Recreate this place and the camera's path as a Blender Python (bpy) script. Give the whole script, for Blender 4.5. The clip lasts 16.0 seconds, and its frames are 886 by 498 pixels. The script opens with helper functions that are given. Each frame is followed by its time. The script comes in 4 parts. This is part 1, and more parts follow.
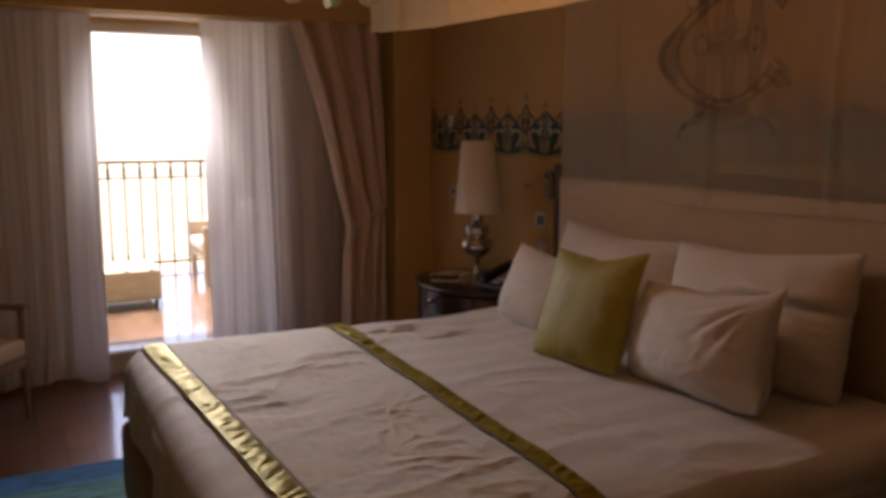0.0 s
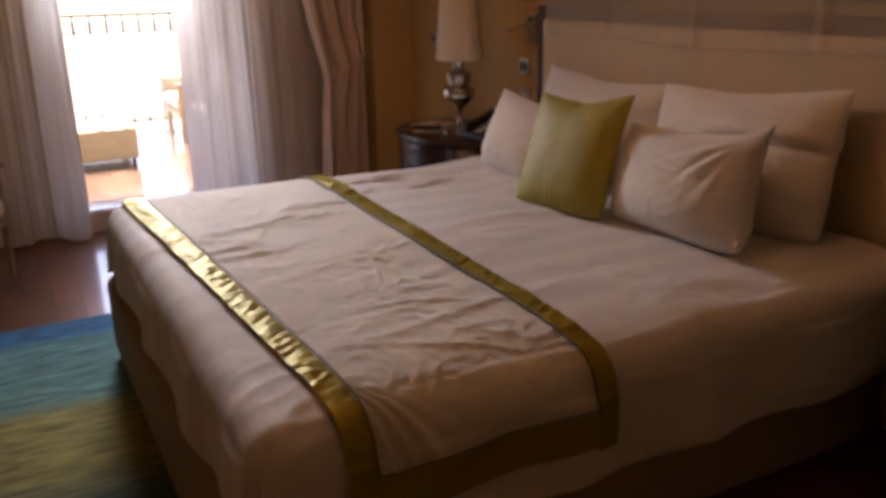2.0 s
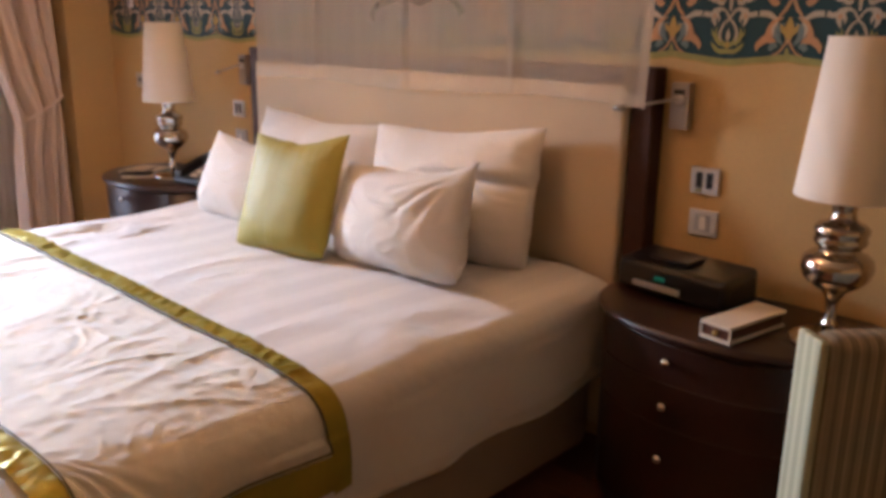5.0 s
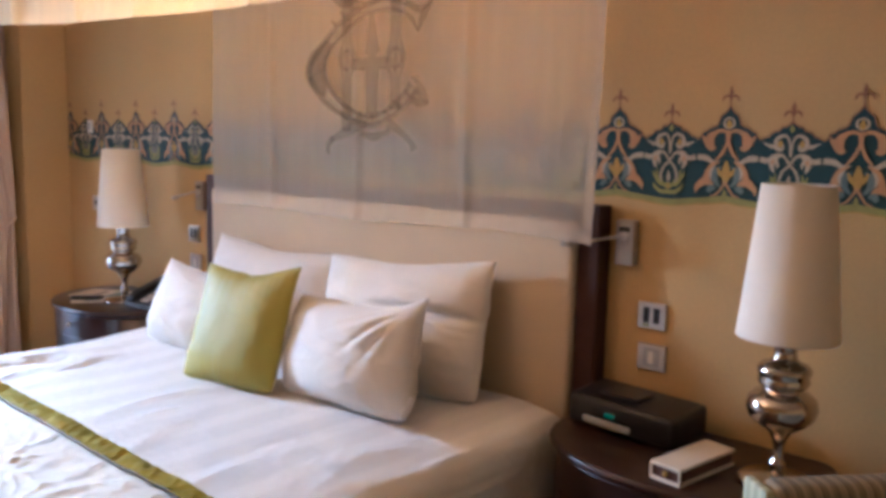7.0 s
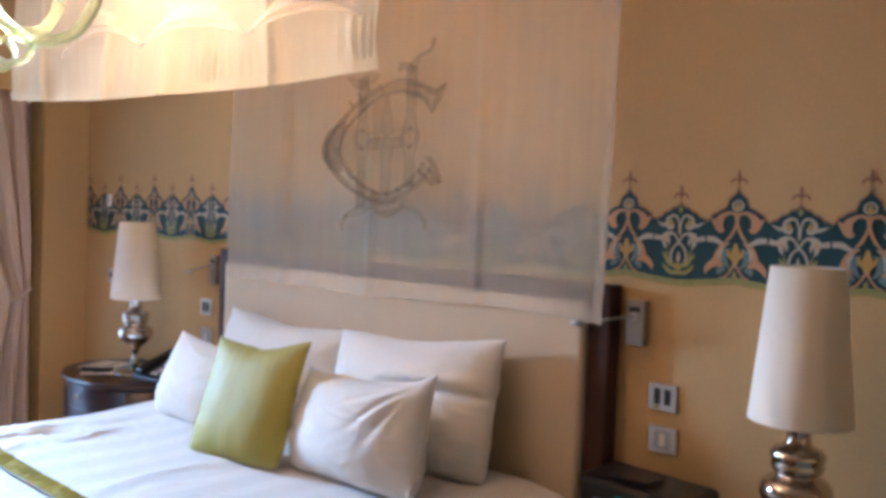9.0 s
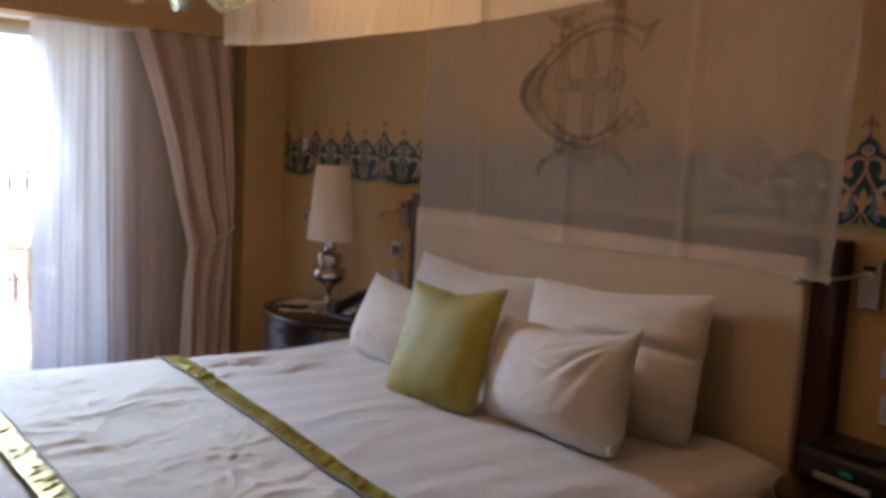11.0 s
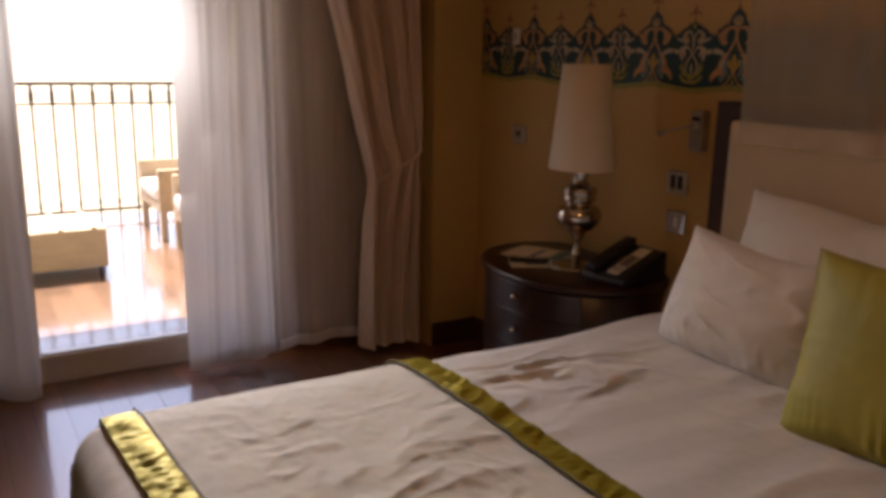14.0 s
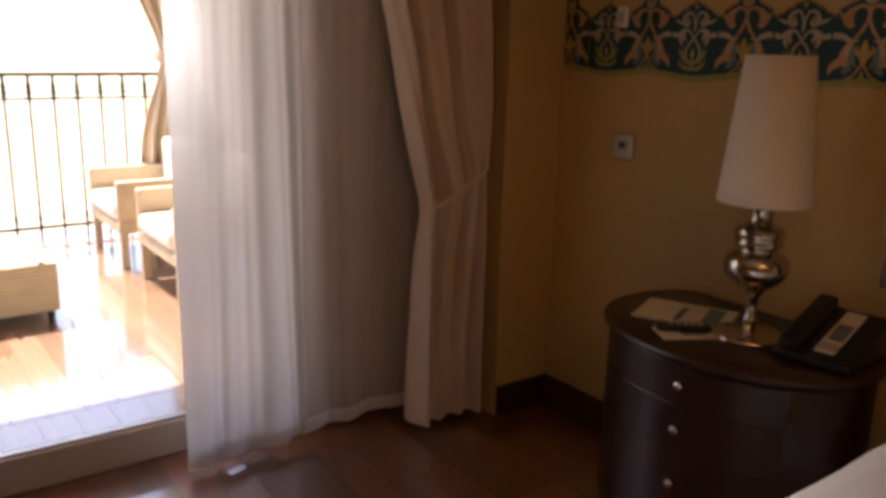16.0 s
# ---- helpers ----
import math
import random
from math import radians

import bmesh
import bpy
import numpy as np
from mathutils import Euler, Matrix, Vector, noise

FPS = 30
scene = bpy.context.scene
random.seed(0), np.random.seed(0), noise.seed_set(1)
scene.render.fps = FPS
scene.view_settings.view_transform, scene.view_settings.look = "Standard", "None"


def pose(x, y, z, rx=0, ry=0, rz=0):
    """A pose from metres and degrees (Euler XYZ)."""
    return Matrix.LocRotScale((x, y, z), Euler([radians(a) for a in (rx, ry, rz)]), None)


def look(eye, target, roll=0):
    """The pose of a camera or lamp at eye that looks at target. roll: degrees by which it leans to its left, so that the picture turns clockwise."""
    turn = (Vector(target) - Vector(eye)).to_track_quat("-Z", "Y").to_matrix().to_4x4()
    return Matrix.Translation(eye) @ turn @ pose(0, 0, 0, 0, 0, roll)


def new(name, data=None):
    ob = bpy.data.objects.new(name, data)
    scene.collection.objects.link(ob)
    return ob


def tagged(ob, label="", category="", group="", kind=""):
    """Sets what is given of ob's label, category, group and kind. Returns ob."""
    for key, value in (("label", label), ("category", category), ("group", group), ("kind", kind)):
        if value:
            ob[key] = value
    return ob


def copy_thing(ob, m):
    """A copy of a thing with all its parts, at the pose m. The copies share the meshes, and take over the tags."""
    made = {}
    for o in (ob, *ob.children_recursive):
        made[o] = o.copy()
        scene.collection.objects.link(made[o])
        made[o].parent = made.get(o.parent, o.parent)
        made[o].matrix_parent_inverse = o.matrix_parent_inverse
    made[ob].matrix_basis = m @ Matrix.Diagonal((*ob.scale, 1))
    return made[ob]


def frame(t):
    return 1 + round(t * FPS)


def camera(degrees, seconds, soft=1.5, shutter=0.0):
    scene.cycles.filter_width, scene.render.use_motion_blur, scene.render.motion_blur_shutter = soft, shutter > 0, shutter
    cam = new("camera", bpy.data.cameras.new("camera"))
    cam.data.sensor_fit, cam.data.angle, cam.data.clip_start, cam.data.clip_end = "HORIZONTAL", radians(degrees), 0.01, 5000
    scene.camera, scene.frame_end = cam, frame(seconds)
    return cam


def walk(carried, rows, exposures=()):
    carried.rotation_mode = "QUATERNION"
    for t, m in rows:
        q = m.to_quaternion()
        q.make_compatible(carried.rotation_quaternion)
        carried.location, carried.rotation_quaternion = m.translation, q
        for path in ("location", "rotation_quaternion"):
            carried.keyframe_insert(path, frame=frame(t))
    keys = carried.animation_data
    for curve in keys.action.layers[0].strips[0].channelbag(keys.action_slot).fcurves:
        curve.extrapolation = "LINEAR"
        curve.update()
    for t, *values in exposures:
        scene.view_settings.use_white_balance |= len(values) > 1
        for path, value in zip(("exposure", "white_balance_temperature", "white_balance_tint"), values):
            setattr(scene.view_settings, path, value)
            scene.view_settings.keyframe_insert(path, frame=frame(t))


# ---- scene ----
cam = camera(55.6, 16.0, soft=4.0)
EXPO = [(0.0, 1.25, 7400, 29), (0.5, 1.25, 7400, 29), (1.5, 1.75, 7200, 29), (3.0, 2.3, 6900, 27), (4.2, 3.2, 6300, 23), (6.3, 3.85, 5050, 14), (8.2, 3.85, 4550, 8), (10.3, 3.7, 4250, 3), (11.0, 2.45, 5300, 12), (11.8, 1.4, 6500, 21), (12.6, 1.25, 7500, 27), (14.5, 1.5, 7700, 27), (16.0, 1.7, 7600, 24)]
PATH = [
    (0, (-2.45, 0.331, 1.493), (-1.555, 2.096, 1.205), -0.1),
    (0.5, (-2.435, 0.347, 1.488), (-1.543, 2.087, 1.07), -0.2),
    (1, (-2.432, 0.351, 1.472), (-1.55, 2.076, 0.978), -0.5),
    (1.5, (-2.437, 0.356, 1.456), (-1.547, 2.056, 0.894), -0.8),
    (2, (-2.436, 0.354, 1.45), (-1.544, 2.034, 0.833), -1.0),
    (2.5, (-2.429, 0.354, 1.442), (-1.529, 2.017, 0.791), -0.9),
    (3, (-2.417, 0.367, 1.434), (-1.439, 1.979, 0.766), -0.4),
    (3.5, (-2.409, 0.36, 1.447), (-1.317, 1.897, 0.78), -0.2),
    (4, (-2.397, 0.364, 1.447), (-1.168, 1.815, 0.828), 0.1),
    (4.2, (-2.404, 0.369, 1.44), (-1.127, 1.782, 0.83), 0.1),
    (6.3, (-2.366, 0.342, 1.465), (-0.871, 1.615, 1.088), 0.8),
    (6.5, (-2.361, 0.343, 1.5), (-0.866, 1.621, 1.138), 0.6),
    (7, (-2.366, 0.341, 1.515), (-0.861, 1.632, 1.249), 1.3),
    (7.5, (-2.367, 0.329, 1.528), (-0.869, 1.642, 1.347), 1.6),
    (8, (-2.383, 0.329, 1.515), (-0.877, 1.641, 1.4), 2.0),
    (8.2, (-2.377, 0.324, 1.509), (-0.871, 1.635, 1.411), 2.2),
    (10.3, (-2.378, 0.342, 1.509), (-0.918, 1.706, 1.432), 1.7),
    (10.5, (-2.369, 0.349, 1.5), (-0.966, 1.77, 1.394), 2.3),
    (11, (-2.396, 0.462, 1.487), (-1.195, 2.047, 1.272), 3.0),
    (11.5, (-2.43, 0.665, 1.499), (-1.342, 2.322, 1.234), 0.6),
    (12, (-2.415, 0.886, 1.481), (-1.361, 2.553, 1.148), 1.6),
    (12.5, (-2.334, 1.121, 1.476), (-1.381, 2.855, 1.187), 1.6),
    (13, (-2.304, 1.318, 1.466), (-1.407, 3.064, 1.082), 3.3),
    (13.5, (-2.306, 1.634, 1.478), (-1.356, 3.349, 1.082), 0.4),
    (14, (-2.301, 1.848, 1.454), (-1.295, 3.515, 0.996), 1.1),
    (14.5, (-2.238, 2.132, 1.463), (-1.246, 3.816, 1.037), 1.0),
    (15, (-2.216, 2.369, 1.433), (-1.271, 4.043, 0.881), 3.2),
    (15.5, (-2.238, 2.686, 1.44), (-1.174, 4.295, 0.913), 1.5),
    (16, (-2.23, 2.962, 1.437), (-1.098, 4.539, 0.953), 1.4),
]
walk(cam, [(t, look(eye, target, roll)) for t, eye, target, roll in PATH], EXPO)

# ---- world, sun, window light ----
world = bpy.data.worlds.new("sky")
scene.world = world
world.use_nodes = True
wn = world.node_tree
sky = wn.nodes.new("ShaderNodeTexSky")
sky.sky_type, sky.sun_disc = "NISHITA", False
sky.sun_elevation, sky.sun_rotation = radians(60), radians(345)
wn.links.new(sky.outputs[0], wn.nodes["Background"].inputs[0])
wn.nodes["Background"].inputs[1].default_value = 0.15

sun = new("sun", bpy.data.lights.new("sun", "SUN"))
sun.data.energy, sun.data.angle, sun.data.color = 5.0, radians(0.5), (1.0, 0.95, 0.87)
sun.matrix_world = look((0, 0, 0), (math.sin(radians(15)) * 0.5, -math.cos(radians(15)) * 0.5, -math.tan(radians(60)) * 0.5))

daylight = new("door_daylight", bpy.data.lights.new("door_daylight", "AREA"))
daylight.data.shape, daylight.data.size, daylight.data.size_y = "RECTANGLE", 0.46, 0.58
daylight.data.energy, daylight.data.color, daylight.data.spread = 4.6, (0.87, 0.95, 1.0), radians(84)
daylight.matrix_world = look((-1.68, 5.86, 1.745), (-1.84, 3.40, 0.68))

# ---- materials ----


def material(name, colour, rough=0.5, metal=0.0, vary=0.15, scale=6.0, bump=0.0, bump_scale=60.0, stretch=(1, 1, 1), sheen=0.0, coat=0.0, island=0.0, spec=0.5):
    """A surface with colour variation at two scales, fine relief and uneven gloss."""
    m = bpy.data.materials.new(name)
    m.use_nodes = True
    t = m.node_tree
    b = t.nodes["Principled BSDF"]
    b.inputs["Roughness"].default_value = rough
    b.inputs["Metallic"].default_value = metal
    b.inputs["Sheen Weight"].default_value = sheen
    b.inputs["Coat Weight"].default_value = coat
    b.inputs["Coat Roughness"].default_value = 0.15
    b.inputs["Specular IOR Level"].default_value = spec
    co = t.nodes.new("ShaderNodeTexCoord")
    mp = t.nodes.new("ShaderNodeMapping")
    mp.inputs["Scale"].default_value = stretch
    t.links.new(co.outputs["Object"], mp.inputs[0])
    big = t.nodes.new("ShaderNodeTexNoise")
    big.inputs["Scale"].default_value, big.inputs["Detail"].default_value = scale, 4
    fine = t.nodes.new("ShaderNodeTexNoise")
    fine.inputs["Scale"].default_value, fine.inputs["Detail"].default_value = bump_scale, 5
    for n in (big, fine):
        t.links.new(mp.outputs[0], n.inputs["Vector"])
    add = t.nodes.new("ShaderNodeMix")
    add.data_type = "FLOAT"
    add.inputs[0].default_value = 0.4
    t.links.new(big.outputs[0], add.inputs[2])
    t.links.new(fine.outputs[0], add.inputs[3])
    value = add.outputs[0]
    if island:
        info = t.nodes.new("ShaderNodeObjectInfo")
        mix = t.nodes.new("ShaderNodeMix")
        mix.data_type = "FLOAT"
        mix.inputs[0].default_value = island
        t.links.new(value, mix.inputs[2])
        t.links.new(info.outputs["Random"], mix.inputs[3])
        value = mix.outputs[0]
    ramp = t.nodes.new("ShaderNodeMapRange")
    ramp.inputs[1].default_value, ramp.inputs[2].default_value = 0.25, 0.75
    ramp.inputs[3].default_value, ramp.inputs[4].default_value = 1 - vary, 1 + vary
    t.links.new(value, ramp.inputs[0])
    mul = t.nodes.new("ShaderNodeVectorMath")
    mul.operation = "SCALE"
    mul.inputs[0].default_value = colour
    t.links.new(ramp.outputs[0], mul.inputs["Scale"])
    t.links.new(mul.outputs[0], b.inputs["Base Color"])
    if bump:
        bp = t.nodes.new("ShaderNodeBump")
        bp.inputs["Strength"].default_value, bp.inputs["Distance"].default_value = bump, 0.01
        t.links.new(fine.outputs[0], bp.inputs["Height"])
        t.links.new(bp.outputs[0], b.inputs["Normal"])
    return m


def striped(m, axis, period, amount, duty=0.5):
    """Weaves soft stripes across an axis into a material's colour."""
    t = m.node_tree
    b = t.nodes["Principled BSDF"]
    link = b.inputs["Base Color"].links[0]
    src = link.from_socket
    co = t.nodes.new("ShaderNodeTexCoord")
    sep = t.nodes.new("ShaderNodeSeparateXYZ")
    t.links.new(co.outputs["Object"], sep.inputs[0])
    f = t.nodes.new("ShaderNodeMath")
    f.operation = "MULTIPLY"
    f.inputs[1].default_value = 2 * math.pi / period
    t.links.new(sep.outputs[axis], f.inputs[0])
    w = t.nodes.new("ShaderNodeMath")
    w.operation = "SINE"
    t.links.new(f.outputs[0], w.inputs[0])
    r = t.nodes.new("ShaderNodeMapRange")
    r.inputs[1].default_value, r.inputs[2].default_value = duty - 0.8, duty + 0.1
    r.inputs[3].default_value, r.inputs[4].default_value = 1 - amount, 1
    t.links.new(w.outputs[0], r.inputs[0])
    mul = t.nodes.new("ShaderNodeVectorMath")
    mul.operation = "SCALE"
    t.links.new(src, mul.inputs[0])
    t.links.new(r.outputs[0], mul.inputs["Scale"])
    t.links.new(mul.outputs[0], b.inputs["Base Color"])
    return m


def sheer(name, colour, cover, scatter=0.5, spread=0.15):
    """Gauzy cloth: partly clear, the rest scatters light to both sides."""
    m = bpy.data.materials.new(name)
    m.use_nodes = True
    t = m.node_tree
    out = t.nodes["Material Output"]
    t.nodes.remove(t.nodes["Principled BSDF"])
    d, tr, cl = (t.nodes.new("ShaderNodeBsdf" + k) for k in ("Diffuse", "Translucent", "Transparent"))
    d.inputs[0].default_value = tr.inputs[0].default_value = (*colour, 1)
    a, b = t.nodes.new("ShaderNodeMixShader"), t.nodes.new("ShaderNodeMixShader")
    a.inputs[0].default_value = scatter
    t.links.new(d.outputs[0], a.inputs[1])
    t.links.new(tr.outputs[0], a.inputs[2])
    n = t.nodes.new("ShaderNodeTexNoise")
    n.inputs["Scale"].default_value, n.inputs["Detail"].default_value = 9, 6
    co = t.nodes.new("ShaderNodeTexCoord")
    mp = t.nodes.new("ShaderNodeMapping")
    mp.inputs["Scale"].default_value = (3, 3, 0.3)
    t.links.new(co.outputs["Object"], mp.inputs[0])
    t.links.new(mp.outputs[0], n.inputs["Vector"])
    r = t.nodes.new("ShaderNodeMapRange")
    r.inputs[3].default_value, r.inputs[4].default_value = cover - spread, cover + spread
    t.links.new(n.outputs[0], r.inputs[0])
    t.links.new(r.outputs[0], b.inputs[0])
    t.links.new(cl.outputs[0], b.inputs[1])
    t.links.new(a.outputs[0], b.inputs[2])
    t.links.new(b.outputs[0], out.inputs[0])
    return m


def glass(name, colour, rough=0.02):
    m = bpy.data.materials.new(name)
    m.use_nodes = True
    b = m.node_tree.nodes["Principled BSDF"]
    b.inputs["Base Color"].default_value = (*colour, 1)
    b.inputs["Roughness"].default_value = rough
    b.inputs["Transmission Weight"].default_value = 0.75
    b.inputs["IOR"].default_value = 1.45
    return m


WALL = material("warm cream plaster", (0.56, 0.372, 0.148), 0.75, vary=0.10, scale=1.6, bump=0.12, bump_scale=90)
CEIL = material("cream ceiling paint", (0.74, 0.66, 0.52), 0.8, vary=0.04, scale=2)
PLANK = material("red-brown parquet", (0.17, 0.058, 0.026), 0.29, vary=0.45, scale=5, bump=0.05, bump_scale=40, stretch=(9, 0.7, 9), island=0.45, coat=1.0, spec=0.8)
PLANK.node_tree.nodes["Principled BSDF"].inputs["Coat IOR"].default_value = 2.2
PLANK.node_tree.nodes["Principled BSDF"].inputs["Coat Roughness"].default_value = 0.09
DECK = material("sunned teak deck", (0.28, 0.18, 0.125), 0.22, coat=1.0, spec=0.9, vary=0.35, scale=5, bump=0.04, bump_scale=40, stretch=(9, 0.7, 9), island=0.4)
DECK.node_tree.nodes["Principled BSDF"].inputs["Coat IOR"].default_value = 2.0
DECK.node_tree.nodes["Principled BSDF"].inputs["Coat Roughness"].default_value = 0.09
GAP = material("dark joint", (0.02, 0.012, 0.008), 0.8)
DARK = material("dark mahogany", (0.026, 0.009, 0.006), 0.32, vary=0.4, scale=5, bump=0.03, bump_scale=50, stretch=(6, 1, 1), coat=0.15)
SKIRT = material("dark skirting wood", (0.05, 0.02, 0.013), 0.4, vary=0.3, scale=5)
SATINWOOD = material("satin mahogany", (0.048, 0.018, 0.010), 0.5, vary=0.35, scale=5, bump=0.03, bump_scale=50, stretch=(6, 1, 1), spec=0.25)
UPHOL = material("cream upholstery", (0.57, 0.45, 0.30), 0.85, vary=0.05, scale=3, bump=0.15, bump_scale=400, sheen=0.2)
BASE = material("taupe bed base cloth", (0.34, 0.25, 0.18), 0.9, vary=0.1, scale=4, bump=0.2, bump_scale=300)
LINEN = striped(material("white damask linen", (0.75, 0.72, 0.69), 0.75, vary=0.04, scale=4, bump=0.22, bump_scale=38, sheen=0.15), 1, 0.16, 0.09)
COTTON = material("white cotton", (0.71, 0.67, 0.62), 0.8, vary=0.04, scale=5, bump=0.15, bump_scale=30, sheen=0.2)
RUNNER = material("crinkled ivory damask", (0.72, 0.68, 0.60), 0.8, vary=0.09, scale=9, bump=0.3, bump_scale=26, sheen=0.2)
GOLD = material("olive gold satin", (0.34, 0.275, 0.03), 0.48, spec=0.10, metal=0.4, vary=0.22, scale=14, bump=0.35, bump_scale=22)
CORD = material("dark olive piping", (0.11, 0.09, 0.02), 0.6)
GREEN = material("olive silk", (0.34, 0.29, 0.035), 0.6, vary=0.12, scale=6, bump=0.10, bump_scale=20, stretch=(1, 1, 0.4), sheen=0.05)
DRAPE = material("taupe curtain cloth", (0.66, 0.52, 0.41), 0.75, vary=0.08, scale=5, bump=0.12, bump_scale=250, sheen=0.3)
SHEER = sheer("white voile", (0.74, 0.74, 0.75), 0.955, 0.36, 0.03)
THIN = sheer("thin voile", (0.70, 0.69, 0.68), 0.50, 0.36, 0.05)
NET = sheer("ivory net", (0.92, 0.82, 0.69), 0.37, 0.35, 0.03)
NETHEM = sheer("ivory net hem", (0.90, 0.86, 0.70), 0.84, 0.5, 0.08)
STITCH = sheer("taupe embroidery", (0.32, 0.25, 0.17), 0.46, 0.1, 0.08)
FILL = sheer("pale taupe fill stitch", (0.40, 0.32, 0.22), 0.30, 0.1, 0.06)
CHROME = material("smoked chrome", (0.55, 0.50, 0.45), 0.09, metal=1.0, vary=0.1, scale=8)
STEEL = material("brushed steel", (0.60, 0.58, 0.55), 0.28, metal=1.0, vary=0.1, bump=0.05, bump_scale=200)
DSTEEL = material("worn steel", (0.42, 0.39, 0.36), 0.35, metal=1.0, vary=0.2, bump=0.05, bump_scale=200)
SHADE = material("ivory lampshade", (0.80, 0.75, 0.66), 0.85, vary=0.03, scale=5, bump=0.1, bump_scale=500)
WHITE = material("white plastic", (0.78, 0.76, 0.72), 0.35, vary=0.03)
BLACK = material("black plastic", (0.012, 0.012, 0.015), 0.35, vary=0.2)
GREY = material("silver plastic", (0.42, 0.43, 0.45), 0.35, vary=0.1)
LEATHER = material("brown leather", (0.10, 0.035, 0.02), 0.4, vary=0.25, bump=0.2, bump_scale=200)
PAPER = material("cream paper", (0.74, 0.67, 0.55), 0.8, vary=0.05)
INK = material("printed grey", (0.16, 0.15, 0.15), 0.7)
CANVAS = material("pale beige canvas", (0.62, 0.52, 0.40), 0.8, vary=0.08, scale=5, bump=0.15, bump_scale=200)
WICKER = striped(material("pale wicker", (0.64, 0.60, 0.46), 0.7, vary=0.18, scale=8, bump=0.8, bump_scale=70, stretch=(1, 1, 3)), 2, 0.018, 0.25)
BROWNWICK = material("tan rattan", (0.52, 0.43, 0.31), 0.7, vary=0.25, scale=8, bump=0.8, bump_scale=80)
CUSHION = material("white outdoor cushion", (0.78, 0.76, 0.70), 0.85, vary=0.05, bump=0.1, bump_scale=60)
IRON = material("dark wrought iron", (0.022, 0.022, 0.022), 0.5, vary=0.3, bump=0.2, bump_scale=60)
OUTWALL = material("sand render", (0.62, 0.52, 0.38), 0.85, vary=0.08, scale=2, bump=0.2, bump_scale=60)
LAND = material("dry sandy ground", (0.42, 0.38, 0.27), 0.95, vary=0.3, scale=0.3, bump=0.2, bump_scale=3)
TAUPE = material("taupe stained wood", (0.24, 0.165, 0.115), 0.45, vary=0.25, scale=5, bump=0.05, bump_scale=50, stretch=(1, 1, 5))
FRAMEW = material("white door frame", (0.74, 0.72, 0.67), 0.45, vary=0.04)
MARBLE = material("sill stone", (0.55, 0.48, 0.40), 0.4, vary=0.12, scale=5)
STRIPEC = striped(striped(material("striped chair weave", (0.36, 0.30, 0.20), 0.8, vary=0.2, scale=6, bump=0.15, bump_scale=300), 0, 0.027, 0.40, 0.45), 0, 0.011, 0.25)
PALEC = striped(material("pale striped weave", (0.50, 0.52, 0.36), 0.8, vary=0.06, bump=0.15, bump_scale=300), 1, 0.03, 0.25)
AQUA = glass("pale green glass", (0.80, 0.92, 0.66))
BULB = material("lit candle bulb", (0.85, 0.80, 0.66), 0.4)
BULB.node_tree.nodes["Principled BSDF"].inputs["Emission Color"].default_value = (1.0, 0.50, 0.21, 1)
BULB.node_tree.nodes["Principled BSDF"].inputs["Emission Strength"].default_value = 25.0
LED = bpy.data.materials.new("green display")
LED.use_nodes = True
LED.node_tree.nodes["Principled BSDF"].inputs["Base Color"].default_value = (0.0, 0.02, 0.012, 1)
LED.node_tree.nodes["Principled BSDF"].inputs["Emission Color"].default_value = (0.02, 0.8, 0.4, 1)
LED.node_tree.nodes["Principled BSDF"].inputs["Emission Strength"].default_value = 0.006
TEAL = material("teal wall paint", (0.004, 0.048, 0.058), 0.6, vary=0.2, scale=20)
PEACH = material("peach wall paint", (0.52, 0.28, 0.13), 0.6, vary=0.12, scale=20)
IVORY = material("ivory wall paint", (0.48, 0.41, 0.31), 0.6, vary=0.12, scale=20)
SAGE = material("sage wall paint", (0.31, 0.30, 0.085), 0.6, vary=0.15, scale=20)
OCHRE = material("ochre wall paint", (0.48, 0.31, 0.07), 0.6, vary=0.15, scale=20)
SLATE = material("slate blue wall paint", (0.15, 0.22, 0.22), 0.6, vary=0.15, scale=20)
TAN = material("tan wall paint", (0.46, 0.32, 0.18), 0.6, vary=0.12, scale=20)
RUST = material("rust wall paint", (0.27, 0.13, 0.065), 0.6, vary=0.15, scale=20)

# the rug: bands of colour across its length, with uneven borders and woven streaks
RUG = bpy.data.materials.new("banded wool rug")
RUG.use_nodes = True
rt = RUG.node_tree
rb = rt.nodes["Principled BSDF"]
rb.inputs["Roughness"].default_value = 0.95
rco, rsep, rnz, rstreak = (rt.nodes.new("ShaderNode" + k) for k in ("TexCoord", "SeparateXYZ", "TexNoise", "TexNoise"))
rmap = rt.nodes.new("ShaderNodeMapping")
rmap.inputs["Scale"].default_value = (2.5, 14, 1)
rt.links.new(rco.outputs["Object"], rsep.inputs[0])
rt.links.new(rco.outputs["Object"], rmap.inputs[0])
rt.links.new(rmap.outputs[0], rstreak.inputs["Vector"])
rt.links.new(rco.outputs["Object"], rnz.inputs["Vector"])
rnz.inputs["Scale"].default_value, rstreak.inputs["Scale"].default_value, rstreak.inputs["Detail"].default_value = 3, 2.5, 5
rmix = rt.nodes.new("ShaderNodeMath")
rmix.operation = "MULTIPLY_ADD"
rmix.inputs[1].default_value = 0.16
rt.links.new(rnz.outputs[0], rmix.inputs[0])
rt.links.new(rsep.outputs[1], rmix.inputs[2])
rrange = rt.nodes.new("ShaderNodeMapRange")
rrange.inputs[1].default_value, rrange.inputs[2].default_value = -1.0, 1.1
rt.links.new(rmix.outputs[0], rrange.inputs[0])
